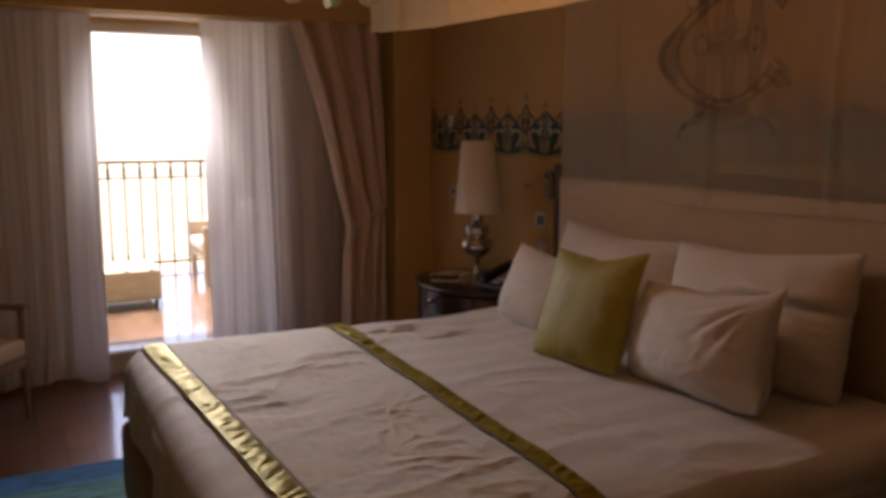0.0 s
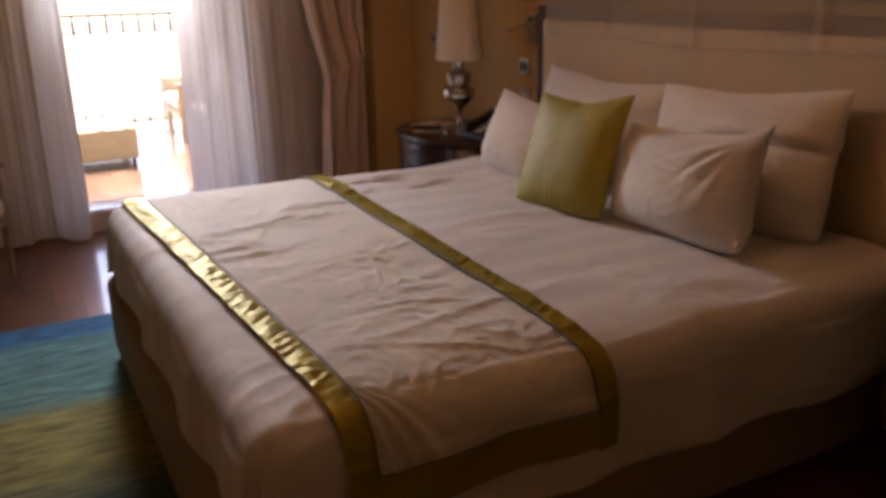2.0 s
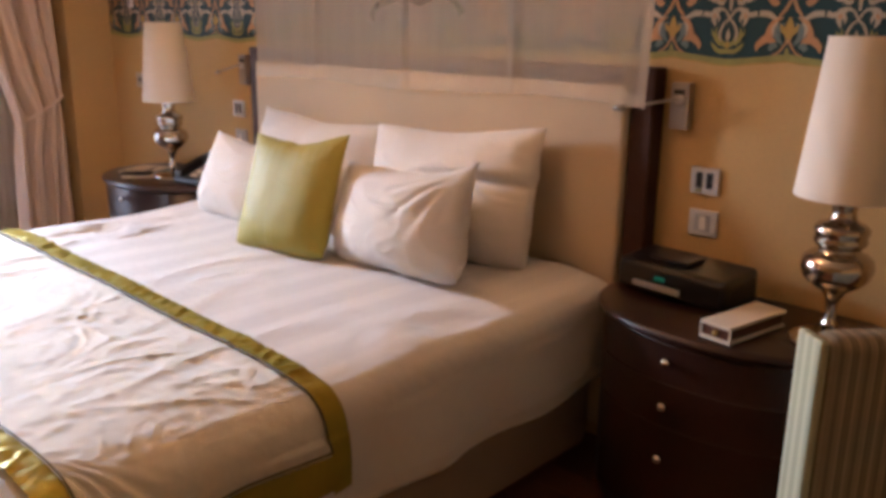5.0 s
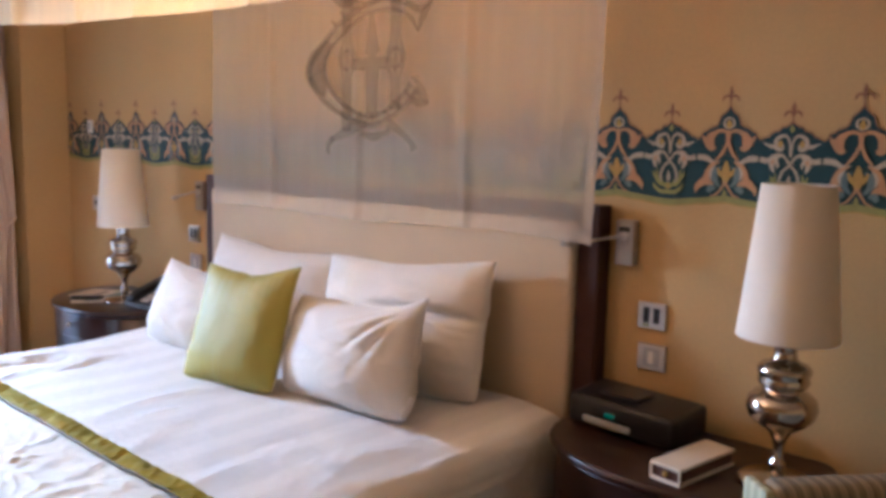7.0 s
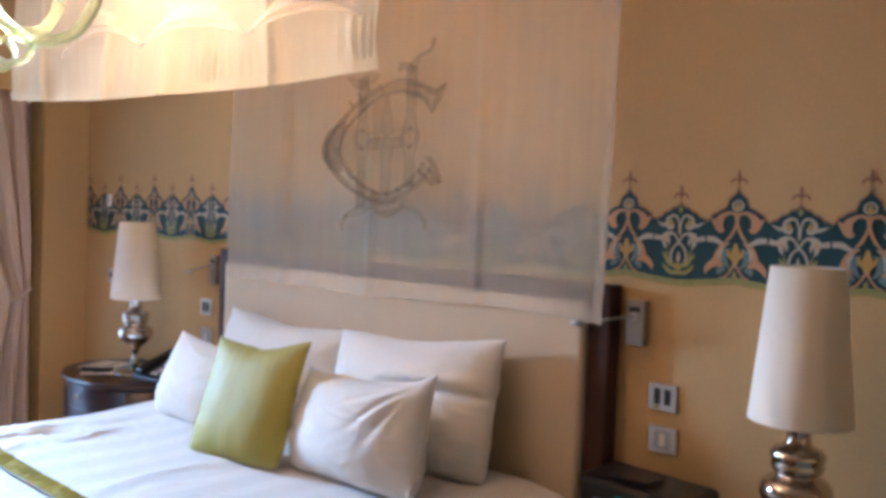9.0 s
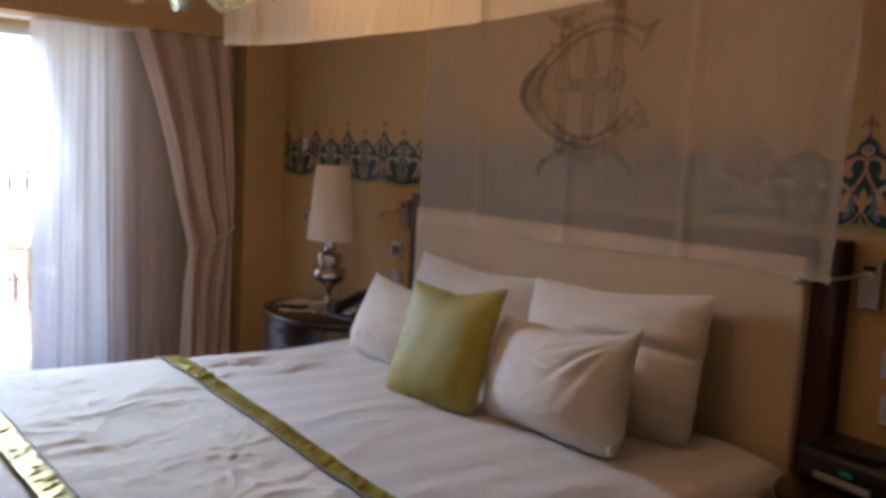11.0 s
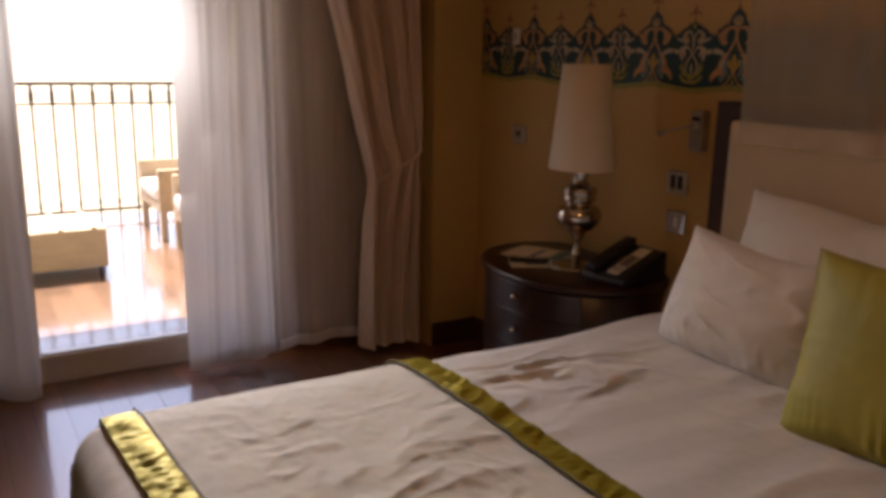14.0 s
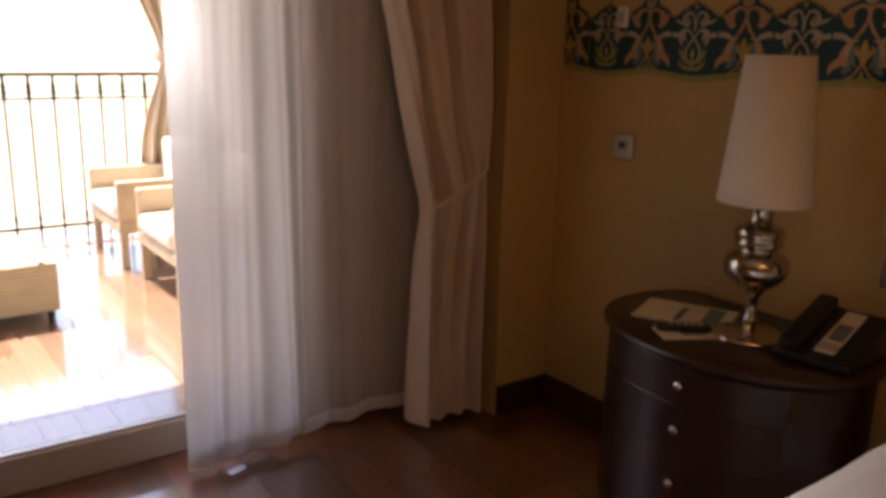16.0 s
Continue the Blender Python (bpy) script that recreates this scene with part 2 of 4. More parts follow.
rr = rt.nodes.new("ShaderNodeValToRGB")
for pos, c in ((0.0, (0.16, 0.14, 0.03)), (0.3, (0.06, 0.11, 0.08)), (0.42, (0.27, 0.24, 0.06)), (0.60, (0.28, 0.26, 0.07)), (0.66, (0.10, 0.26, 0.24)), (0.92, (0.07, 0.22, 0.24)), (0.955, (0.012, 0.13, 0.30)), (1.0, (0.012, 0.12, 0.28))):
    e = rr.color_ramp.elements.new(pos) if pos not in (0.0, 1.0) else rr.color_ramp.elements[-1 if pos else 0]
    e.position, e.color = pos, (*c, 1)
rt.links.new(rrange.outputs[0], rr.inputs[0])
rsc = rt.nodes.new("ShaderNodeVectorMath")
rsc.operation = "SCALE"
rmr = rt.nodes.new("ShaderNodeMapRange")
rmr.inputs[1].default_value, rmr.inputs[2].default_value, rmr.inputs[3].default_value, rmr.inputs[4].default_value = 0.3, 0.7, 0.35, 1.2
rt.links.new(rstreak.outputs[0], rmr.inputs[0])
rt.links.new(rr.outputs[0], rsc.inputs[0])
rt.links.new(rmr.outputs[0], rsc.inputs["Scale"])
rt.links.new(rsc.outputs[0], rb.inputs["Base Color"])
rbp = rt.nodes.new("ShaderNodeBump")
rbp.inputs["Strength"].default_value = 0.6
rt.links.new(rstreak.outputs[0], rbp.inputs["Height"])
rt.links.new(rbp.outputs[0], rb.inputs["Normal"])

# ---- mesh helpers ----


def mesh_of(name, bm, mats, smooth=False):
    me = bpy.data.meshes.new(name)
    bmesh.ops.recalc_face_normals(bm, faces=bm.faces)
    bm.to_mesh(me)
    bm.free()
    for m in mats if isinstance(mats, (list, tuple)) else [mats]:
        me.materials.append(m)
    if smooth:
        me.polygons.foreach_set("use_smooth", [True] * len(me.polygons))
    return me


def part(name, bm, mats, parent=None, label="", smooth=False):
    ob = new(name, mesh_of(name, bm, mats, smooth))
    ob.parent = parent
    if label:
        tagged(ob, label)
    return ob


def thing(name, label, category, at=(0, 0, 0), turn=0, group="", kind=""):
    ob = new(name)
    ob.matrix_world = pose(*at, 0, 0, turn)
    return tagged(ob, label, category, group, kind)


def box(x0, y0, z0, x1, y1, z1, bevel=0.0, segments=2, bm=None):
    one = bmesh.new()
    bmesh.ops.create_cube(one, size=1)
    for v in one.verts:
        v.co = Vector((x0 + (v.co.x + 0.5) * (x1 - x0), y0 + (v.co.y + 0.5) * (y1 - y0), z0 + (v.co.z + 0.5) * (z1 - z0)))
    if bevel:
        bmesh.ops.bevel(one, geom=one.edges[:], offset=bevel, segments=segments, affect="EDGES", profile=0.6)
    if bm is None:
        return one
    me = bpy.data.meshes.new("tmp")
    one.to_mesh(me)
    one.free()
    bm.from_mesh(me)
    bpy.data.meshes.remove(me)
    return bm


def lathe(profile, segments=32, at=(0, 0, 0)):
    bm = bmesh.new()
    rings = []
    for r, z in profile:
        rings.append([bm.verts.new((at[0] + max(r, 1e-4) * math.cos(2 * math.pi * i / segments), at[1] + max(r, 1e-4) * math.sin(2 * math.pi * i / segments), at[2] + z)) for i in range(segments)])
    for a, b in zip(rings, rings[1:]):
        for i in range(segments):
            bm.faces.new((a[i], a[(i + 1) % segments], b[(i + 1) % segments], b[i]))
    bm.faces.new(rings[0][::-1])
    bm.faces.new(rings[-1])
    return bm


def tube(points, radii, segments=10, bm=None):
    bm = bm or bmesh.new()
    pts = [Vector(p) for p in points]
    if not isinstance(radii, (list, tuple)):
        radii = [radii] * len(pts)
    rings = []
    for i, p in enumerate(pts):
        d = (pts[min(i + 1, len(pts) - 1)] - pts[max(i - 1, 0)]).normalized()
        side = d.cross(Vector((0.12, 0.05, 1)))
        side = side.normalized() if side.length > 1e-3 else Vector((1, 0, 0))
        up = side.cross(d).normalized()
        rings.append([bm.verts.new(p + radii[i] * (side * math.cos(2 * math.pi * k / segments) + up * math.sin(2 * math.pi * k / segments))) for k in range(segments)])
    for a, b in zip(rings, rings[1:]):
        for k in range(segments):
            bm.faces.new((a[k], a[(k + 1) % segments], b[(k + 1) % segments], b[k]))
    bm.faces.new(rings[0][::-1])
    bm.faces.new(rings[-1])
    return bm


def sheet(nu, nv, f):
    """A cloth of nu by nv cells from a function of u and v between 0 and 1."""
    bm = bmesh.new()
    g = [[bm.verts.new(f(i / nu, j / nv)) for j in range(nv + 1)] for i in range(nu + 1)]
    for i in range(nu):
        for j in range(nv):
            bm.faces.new((g[i][j], g[i + 1][j], g[i + 1][j + 1], g[i][j + 1]))
    return bm


def smooth_line(points, n=8):
    """A Catmull-Rom line through points."""
    p = [Vector(q) for q in points]
    p = [2 * p[0] - p[1]] + p + [2 * p[-1] - p[-2]]
    out = []
    for i in range(1, len(p) - 2):
        for k in range(n):
            t = k / n
            out.append(0.5 * (2 * p[i] + (p[i + 1] - p[i - 1]) * t + (2 * p[i - 1] - 5 * p[i] + 4 * p[i + 1] - p[i + 2]) * t * t + (3 * p[i] - p[i - 1] - 3 * p[i + 1] + p[i + 2]) * t ** 3))
    out.append(p[-2])
    return out


def nz(x, y, z=0.0):
    return noise.noise(Vector((x, y, z)))


def slab_with_hole(axis_pos, thick, u0, u1, z0, z1, holes, along="x"):
    """A wall with openings through it, from blocks butted end to end. holes: (u0, u1, z0, z1) in order of u."""
    bm = bmesh.new()

    def block(a, b, c, d):
        if b - a < 1e-4 or d - c < 1e-4:
            return
        if along == "x":
            box(a, axis_pos, c, b, axis_pos + thick, d, bm=bm)
        else:
            box(axis_pos, a, c, axis_pos + thick, b, d, bm=bm)
    u = u0
    for a, b, c, d in holes:
        block(u, a, z0, z1)
        block(a, b, z0, c)
        block(a, b, d, z1)
        u = b
    block(u, u1, z0, z1)
    return bm

# ---- the room ----
XW, YB, CZ = -5.2, -2.2, 2.72
YF, YR = 5.33, 5.70


def structure(name, bm, mats, label="", category=""):
    return tagged(part(name, bm, mats), label, category, kind="structure")


wall_bed = structure("wall_east", box(0, YB, 0, 0.2, 5.95, CZ), WALL, "warm cream plastered bedroom wall with painted frieze", "wall")
wall_front = structure("wall_north", slab_with_hole(YF, YR - YF, XW, 0, 0, CZ, [(-4.9, -0.262, -0.01, 2.125)]), WALL, "cream wall with the deep curtain recess", "wall")
wall_window = structure("wall_window", slab_with_hole(YR + 0.002, 0.24, XW, 0, -0.005, 3.4, [(-2.05, -0.99, 0.108, 2.1)]), WALL, "cream wall behind the curtains with the balcony door", "wall")
structure("wall_south", box(XW, YB - 0.2, 0, 0.2, YB, CZ), WALL, "plain cream wall", "wall")
structure("wall_west", box(XW - 0.2, YB - 0.2, 0, XW, 5.95, CZ), WALL, "plain cream wall", "wall")
structure("ceiling", box(XW, YB, CZ, 0, YR, CZ + 0.25), CEIL, "cream painted ceiling", "ceiling")
floor = structure("floor", box(XW, YB, -0.12, 0, 5.9, -0.006), GAP, "polished red-brown plank floor", "floor")
bb = box(-0.018, 4.05, 0, -0.002, YF - 0.02, 0.12, 0.003)
box(-0.260, YF - 0.018, 0, -0.002, YF - 0.002, 0.12, 0.003, bm=bb)
box(-0.018, YB, 0, -0.002, 1.0, 0.12, 0.003, bm=bb)
structure("baseboard", bb, SKIRT, "dark wooden skirting board", "baseboard")
sill = box(-2.05, YR - 0.012, 0, -0.99, YR + 0.048, 0.124, 0.006)
structure("door_sill", sill, MARBLE, "raised stone sill of the balcony door", "sill")

door = tagged(new("door_1"), "white framed glass balcony door standing open", "door", kind="structure")
df = box(-2.05, YR + 0.08, 0.126, -2.005, YR + 0.15, 2.1, 0.004)
box(-1.035, YR + 0.08, 0.126, -0.99, YR + 0.15, 2.1, 0.004, bm=df)
box(-2.005, YR + 0.08, 2.05, -1.035, YR + 0.15, 2.1, 0.004, bm=df)
part("door_frame", df, FRAMEW, door)
part("threshold_track", box(-2.0, YR + 0.002, 0.1255, -1.04, YR + 0.03, 0.134, 0.002), DSTEEL, door, "dark metal sliding track")

# ---- balcony and distance ----
structure("balcony_floor", box(-6, 5.946, -0.1, 1.2, 9.0, 0.112), GAP, "sunlit wooden balcony deck", "floor")
structure("ground", box(-900, 9.2, -4.2, 900, 1800, -4.0), LAND, "pale dry land below the balcony", "ground")


# unseen slab overhead, its depth set by how far sun reaches the deck
structure("balcony_roof", box(-6, 5.944, 2.75, 1.2, 7.45, 2.95), OUTWALL, "unseen rendered slab that shades the balcony", "roof")


def balcony_rail():
    r = thing("railing", "dark wrought-iron balcony railing with turned collars", "railing", (0, 8.78, 0.125))
    part("top_rail", box(-5.5, -0.02, 1.03, 0.6, 0.02, 1.055, 0.004), IRON, r)
    part("mid_rail", box(-5.5, -0.010, 0.885, 0.6, 0.010, 0.9, 0.003), IRON, r)
    part("bottom_rail", box(-5.5, -0.012, 0.06, 0.6, 0.012, 0.08, 0.003), IRON, r)
    bar = mesh_of("baluster", lathe([(0.008, 0.0), (0.0085, 0.1), (0.014, 0.13), (0.0085, 0.16), (0.0085, 0.85), (0.010, 0.90), (0.020, 0.93), (0.012, 0.95), (0.019, 0.965), (0.011, 0.99), (0.010, 1.04)], 8), IRON, True)
    for i in range(30):
        b = new("baluster", bar)
        b.parent = r
        b.location = (-4.4 + 0.142 * i + 0.02, 0, 0.0)
    return r


balcony_rail()


def wicker_bench():
    b = thing("wicker_bench", "low pale wicker bench on the balcony deck", "bench", (-1.97, 7.28, 0.125))
    body = box(-0.47, -0.28, 0.05, 0.47, 0.28, 0.285, 0.018, 3)
    part("body", body, WICKER, b)
    for x in (-0.43, 0.43):
        for y in (-0.25, 0.25):
            part("leg", lathe([(0.016, 0), (0.018, 0.052)], 10, (x, y, 0)), IRON, b)
    for x in (-0.32, -0.14, 0.04, 0.22, 0.4):
        part("strap", box(x - 0.012, -0.283, 0.27, x + 0.012, 0.283, 0.297, 0.004), WICKER, b)
    return b


wicker_bench()


def outdoor_chair(at, turn):
    c = thing("outdoor_armchair", "tan rattan armchair with white cushions on the balcony", "armchair", at, turn, "balcony armchairs")
    for x in (-0.30, 0.30):
        for y in (-0.3, 0.3):
            part("leg", box(x - 0.022, y - 0.022, 0, x + 0.022, y + 0.022, 0.2, 0.005), BROWNWICK, c)
    part("seat_frame", box(-0.33, -0.33, 0.2, 0.33, 0.33, 0.27, 0.012), BROWNWICK, c)
    part("backrest", box(-0.33, 0.24, 0.27, 0.33, 0.34, 0.72, 0.03, 3), BROWNWICK, c)
    for x in (-0.33, 0.27):
        part("arm", box(x, -0.33, 0.27, x + 0.06, 0.25, 0.50, 0.015), BROWNWICK, c)
    part("seat_cushion", box(-0.265, -0.34, 0.272, 0.265, 0.236, 0.375, 0.04, 4), CUSHION, c, "plump white seat cushion", True)
    part("back_cushion", box(-0.25, 0.1, 0.38, 0.25, 0.234, 0.68, 0.05, 4), CUSHION, c, "plump white back cushion", True)
    return c


chair_a = outdoor_chair((-0.70, 8.08, 0.125), -90)
copy_thing(chair_a, pose(-0.66, 7.22, 0.125, 0, 0, -90))


def outdoor_curtain():
    def f(u, v):
        z = 0.14 + v * 2.4
        pinch = 1 - 0.62 * math.exp(-((z - 1.30) / 0.35) ** 2)
        return (-0.45 + (u - 0.5) * 0.55 * pinch + 0.02 * math.sin(z * 2), 8.42 + 0.035 * math.sin(u * 40) * (0.4 + pinch), z)
    c = thing("outdoor_curtain", "beige balcony curtain tied back with a band", "curtain")
    part("cloth", sheet(60, 24, f), CANVAS, c, "", True)
    part("tie_band", lathe([(0.12, 0), (0.125, 0.03), (0.12, 0.07)], 20, (-0.45, 8.42, 1.26)), CANVAS, c)


outdoor_curtain()

# ---- curtains ----


def curtain_sheer(x0, x1, name, label, seed, gathered=9.0):
    n = int((x1 - x0) / 0.0065)

    def f(u, v):
        z = 0.03 + v * 2.165
        x = x0 + (x1 - x0) * u
        a = (0.010 + 0.014 * (1 - v) ** 1.3) * (0.55 + 0.9 * abs(nz(x * 5, seed + 8, v * 0.5)) + 0.4 * nz(x * 2, seed)) * (1 - 0.6 * min(1, max(0, (x - gathered + 0.08) / 0.16)))
        ph = x * 46 + 5.0 * nz(x * 3, seed, v * 0.6) + 2.0 * nz(x * 8, seed)
        hem = (0.012 * nz(x * 6, seed + 3) + 0.012 * max(0, nz(x * 9, seed + 5)) + 0.010 * max(0, x + 1.2)) * (1 - v) ** 6
        return (x + 0.012 * math.cos(ph * 0.5) * (1 - v), 5.52 + a * (math.sin(ph) + 0.35 * math.sin(2.7 * ph + 3 * nz(x * 7, seed + 1, v))) + 0.02 * nz(x * 4, v * 2, seed), z + hem * 2)
    c = thing(name, label, "curtain", group="window voiles")
    k = min(1.0, (gathered - x0) / (x1 - x0))
    part("voile", sheet(int(n * k), 20, lambda u, v: f(u * k, v)), SHEER, c, "gathered white voile", True)
    if k < 1:
        part("voile", sheet(int(n * (1 - k)), 20, lambda u, v: f(k + u * (1 - k), v)), THIN, c, "thin stretched voile", True)
    part("hem", sheet(n, 2, lambda u, v: Vector(f(u, v * 0.026)) + Vector((0, -0.003, 0))), SHEER, c, "", True)
    return c


curtain_sheer(-1.43, -0.42, "sheer_curtain", "long white voile curtain drawn aside from the balcony door", 1.7, -0.985)
curtain_sheer(-3.05, -2.02, "sheer_curtain", "long white voile curtain hanging beside the chair", 7.3)


def tied_drape():
    d = thing("drape", "taupe curtain gathered by a tie-back", "curtain")
    zt = 0.91

    def f(u, v):
        z = 0.028 + v * 2.137
        knot = zt - 0.07 + 0.16 * u
        if z > knot:
            k = (z - knot) / (2.165 - knot)
            left = -0.575 - 0.365 * (0.62 * k + 0.38 * k * k)
            right = -0.293
        else:
            k = (knot - z) / knot
            left = -0.575 - 0.035 * k * (2 - k)
            right = -0.305 + 0.010 * k
        tight = math.exp(-((z - knot) / 0.16) ** 2)
        x = left + (right - left) * (u + 0.10 * math.sin(math.pi * u) * tight)
        amp = 0.064 * (1 - 0.55 * tight) * (1.05 - 0.25 * (z > knot) * k)
        drift = 0.9 * nz(u * 2.3, z * 0.9, 4.1) + (0.8 if z < knot else 0) * nz(u * 3.1, z * 1.6, 9.2) * min(1, (knot - z) * 4 if z < knot else 0)
        ph = 2 * math.pi * (4.6 * u + 0.30 * math.sin(5.2 * u + 1)) + drift * 1.6
        deep = 0.8 + 0.7 * nz(u * 4, 3.3, z * 0.3)
        wave = math.sin(ph)
        wave = math.copysign(abs(wave) ** 0.75, wave) + 0.34 * math.sin(2 * ph + 0.7 + 2.4 * nz(u * 3, z * 1.3)) + 0.14 * math.sin(5 * ph + z * 3)
        return (x + 0.018 * math.sin(ph + 1.2) * (1 - 0.7 * tight), 5.405 + amp * deep * wave - 0.03 * tight * math.cos((u - 0.5) * 3) + 0.012 * nz(u * 6, z * 2), z + 0.02 * nz(u * 7, 2.2) * (1 - v) ** 4)
    part("cloth", sheet(240, 90, f), DRAPE, d, "", True)

    def band(u, v):
        a = u * 2 * math.pi
        return (-0.435 + 0.136 * math.cos(a), 5.378 + 0.040 * math.sin(a), zt + 0.010 - 0.009 + v * 0.018 + 0.075 * math.cos(a))
    part("tie_back", sheet(40, 4, band), DRAPE, d, "", True)
    return d


tied_drape()


def lining_curtain():
    """A flat taupe lining added behind the voile, past the door's edge, to block side light."""
    def f(u, v):
        x = -0.985 + 0.69 * u
        z = 0.04 + 2.14 * v
        return (x, 5.605 + 0.014 * math.sin(x * 31 + 2 * nz(x * 4, 2.5)) + 0.008 * nz(x * 5, z), z)
    c = thing("lining_curtain", "flat taupe lining added behind the voile to block side light", "curtain")
    part("cloth", sheet(90, 12, f), DRAPE, c, "", True)


lining_curtain()
track = thing("curtain_track", "white curtain track under the recess", "curtain track")
part("track", box(-4.85, 5.49, 2.185, -0.3, 5.625, 2.21, 0.003), WHITE, track)
track.location.z = -0.065
# ---- bed ----
BX0, BX1, BY0, BY1, BZ, BR = -0.14, -2.035, 1.78, 3.685, 0.648, 0.085


def bed_map(s, t, off=0.0, hem=0.385):
    """A point of cloth laid over the bed: s metres from the head, t metres across from the near side's edge."""
    length, width = BX0 - BX1, BY1 - BY0
    ox = max(0.0, s - length)
    oy = -max(0.0, -t) if t < 0 else max(0.0, t - width)
    x, y = BX0 - min(s, length), BY0 + min(max(t, 0), width)
    d = math.hypot(ox, oy)
    r = BR + off
    z = BZ + off + 0.010 * nz(s * 2.2, t * 2.2, 5)
    z += 0.0028 * max(0.0, 1 - 3.5 * abs(nz(s * 9, t * 12, 3))) * max(0, 0.3 + nz(s * 3, t * 2, 11)) + 0.007 * max(0.0, 1 - 3 * abs(nz(s * 2.4, t * 7, 8))) * max(0, nz(s * 2, t * 2, 4) + 0.2) * 2
    # a rumpled strip along the far side, its folds running down the bed
    far = math.exp(-((t - width + 0.24) / 0.17) ** 2) * math.exp(-((s - 0.85) / 0.34) ** 2)
    if far > 0.02:
        ws = s + 0.06 * nz(s * 6, t * 6, 21)
        wt = t + 0.05 * nz(s * 5, t * 5, 22)
        z += far * (0.013 * max(0.0, 1 - 3.4 * abs(nz(ws * 2.6, wt * 11, 23))) + 0.008 * max(0.0, 1 - 3.2 * abs(nz(ws * 14, wt * 19, 24))))
    edge = min(t, width - t, length - s)
    z -= 0.012 * math.exp(-max(0, edge) / 0.05) if d == 0 else 0.012
    if d > 0:
        ux, uy = ox / d, oy / d
        q = r * math.pi / 2
        if d < q:
            a = d / r
            out, down = r * math.sin(a), r * (1 - math.cos(a))
        else:
            down = r + d - q
            down = min(down, BZ - hem + 0.02 * nz(s * 3, t * 3, 2))
            k = down / (BZ - hem)
            out = r + 0.012 * k * (1 + math.sin((s * uy + t * ux) * 13 + 3 * nz(s, t))) + 0.008 * nz(s * 7, t * 7)
        x -= ux * out
        y += uy * out
        z -= down
    return Vector((x, y, z))


def build_bed():
    bed = thing("bed", "king-size bed with cream headboard, white linen and taupe base", "bed")
    base = box(-2.15, 1.785, 0.03, -0.12, 3.76, 0.36, 0.06, 5)
    part("base", base, BASE, bed, "taupe upholstered bed base", True)
    for x in (-2.02, -0.2):
        for y in (1.9, 3.65):
            part("leg", lathe([(0.025, 0), (0.03, 0.04)], 10, (x, y, 0)), DARK, bed)
    part("mattress", box(-2.06, 1.75, 0.362, -0.13, 3.71, 0.635, 0.06, 4), COTTON, bed, "white mattress", True)
    # headboard
    part("headboard_panel", box(-0.10, 1.745, 0.1, -0.004, 3.72, 1.255, 0.018, 3), UPHOL, bed, "cream upholstered headboard panel", True)
    part("headboard_post", box(-0.075, 1.665, 0.0, -0.003, 1.743, 1.312, 0.008, 3), SATINWOOD, bed, "dark mahogany post")
    part("headboard_post", box(-0.075, 3.722, 0.0, -0.003, 3.80, 1.312, 0.008, 3), SATINWOOD, bed, "dark mahogany post")
    part("headboard_rail", box(-0.082, 1.743, 1.257, -0.003, 3.722, 1.312, 0.008, 3), SATINWOOD, bed, "dark mahogany top rail")
    cover = thing("bed_cover", "white striped damask cover smoothed over the bed", "bedding")
    W = BY1 - BY0
    L = BX0 - BX1
    part("cloth", sheet(240, 280, lambda u, v: bed_map(u * (L + 0.32), -0.32 + v * (W + 0.64), 0.0, 0.385 if u * (L + 0.32) > L - 0.1 else 0.40)), LINEN, cover, "", True)
    part("under_sheet", sheet(110, 14, lambda u, v: bed_map(u * (L + 0.01), -0.37 + v * 0.36, -0.014, 0.352) + Vector((0, -0.004, 0))), COTTON, cover, "white sheet edge below the cover", True)
    for t0 in (-0.322, W + 0.285):
        part("hem", sheet(110, 3, lambda u, v: bed_map(u * (L + 0.02), t0 + v * 0.037, 0.004)), LINEN, cover, "", True)
    run = thing("bed_runner", "ivory crinkled runner with olive satin borders across the bed", "bed runner")
    sa, sb = 1.30 + BX0, 2.00 + BX0
    dn, df_ = 0.25, 0.25

    def skew(s, t):
        """The runner lies a little askew: narrower towards the near side."""
        k = 1 - min(max(t, 0), W) / W
        f = (s - sa) / (sb - sa)
        return s + k * (0.035 * (1 - f) - 0.095 * f)

    def lay(s0, t):
        s = skew(s0, t)
        p = bed_map(s, t, 0.008, 0.44)
        def ridge(x, y, z):
            return max(0.0, 1 - 3.2 * abs(nz(x, y, z))) ** 1.5
        wx = s + 0.10 * nz(s * 5, t * 5, 3)
        wy = t + 0.10 * nz(s * 5, t * 5, 6)
        top = 1.0 if 0 < t < W else 0.25
        p.z += top * (0.0042 * ridge(wx * 4.5, wy * 6.5, 1) * max(0, 0.5 + 1.5 * nz(s * 3, t * 3, 2)) + 0.0032 * ridge(wx * 11, wy * 15, 4) * max(0, 0.4 + 1.6 * nz(s * 4, t * 4, 7)) + 0.002 * nz(s * 40, t * 34, 9))
        # the near corner at the foot is pulled into slanting creases
        d1, d2 = (sb - s0), 0.10 - t
        fan = math.atan2(d1, max(0.01, d2))
        reach = math.hypot(d1, d2)
        pull = math.exp(-((fan - 0.42) / 0.30) ** 2) * math.exp(-((reach - 0.2) / 0.14) ** 2)
        bulge = 0.011 * pull * math.sin(fan * 34 + 1.5 * nz(s * 4, t * 4))
        p.y -= bulge * (t < 0.05)
        p.z += bulge * 0.6
        return p
    part("cloth", sheet(150, 380, lambda u, v: lay(sa + u * (sb - sa), -dn + v * (W + dn + df_))), RUNNER, run, "", True)

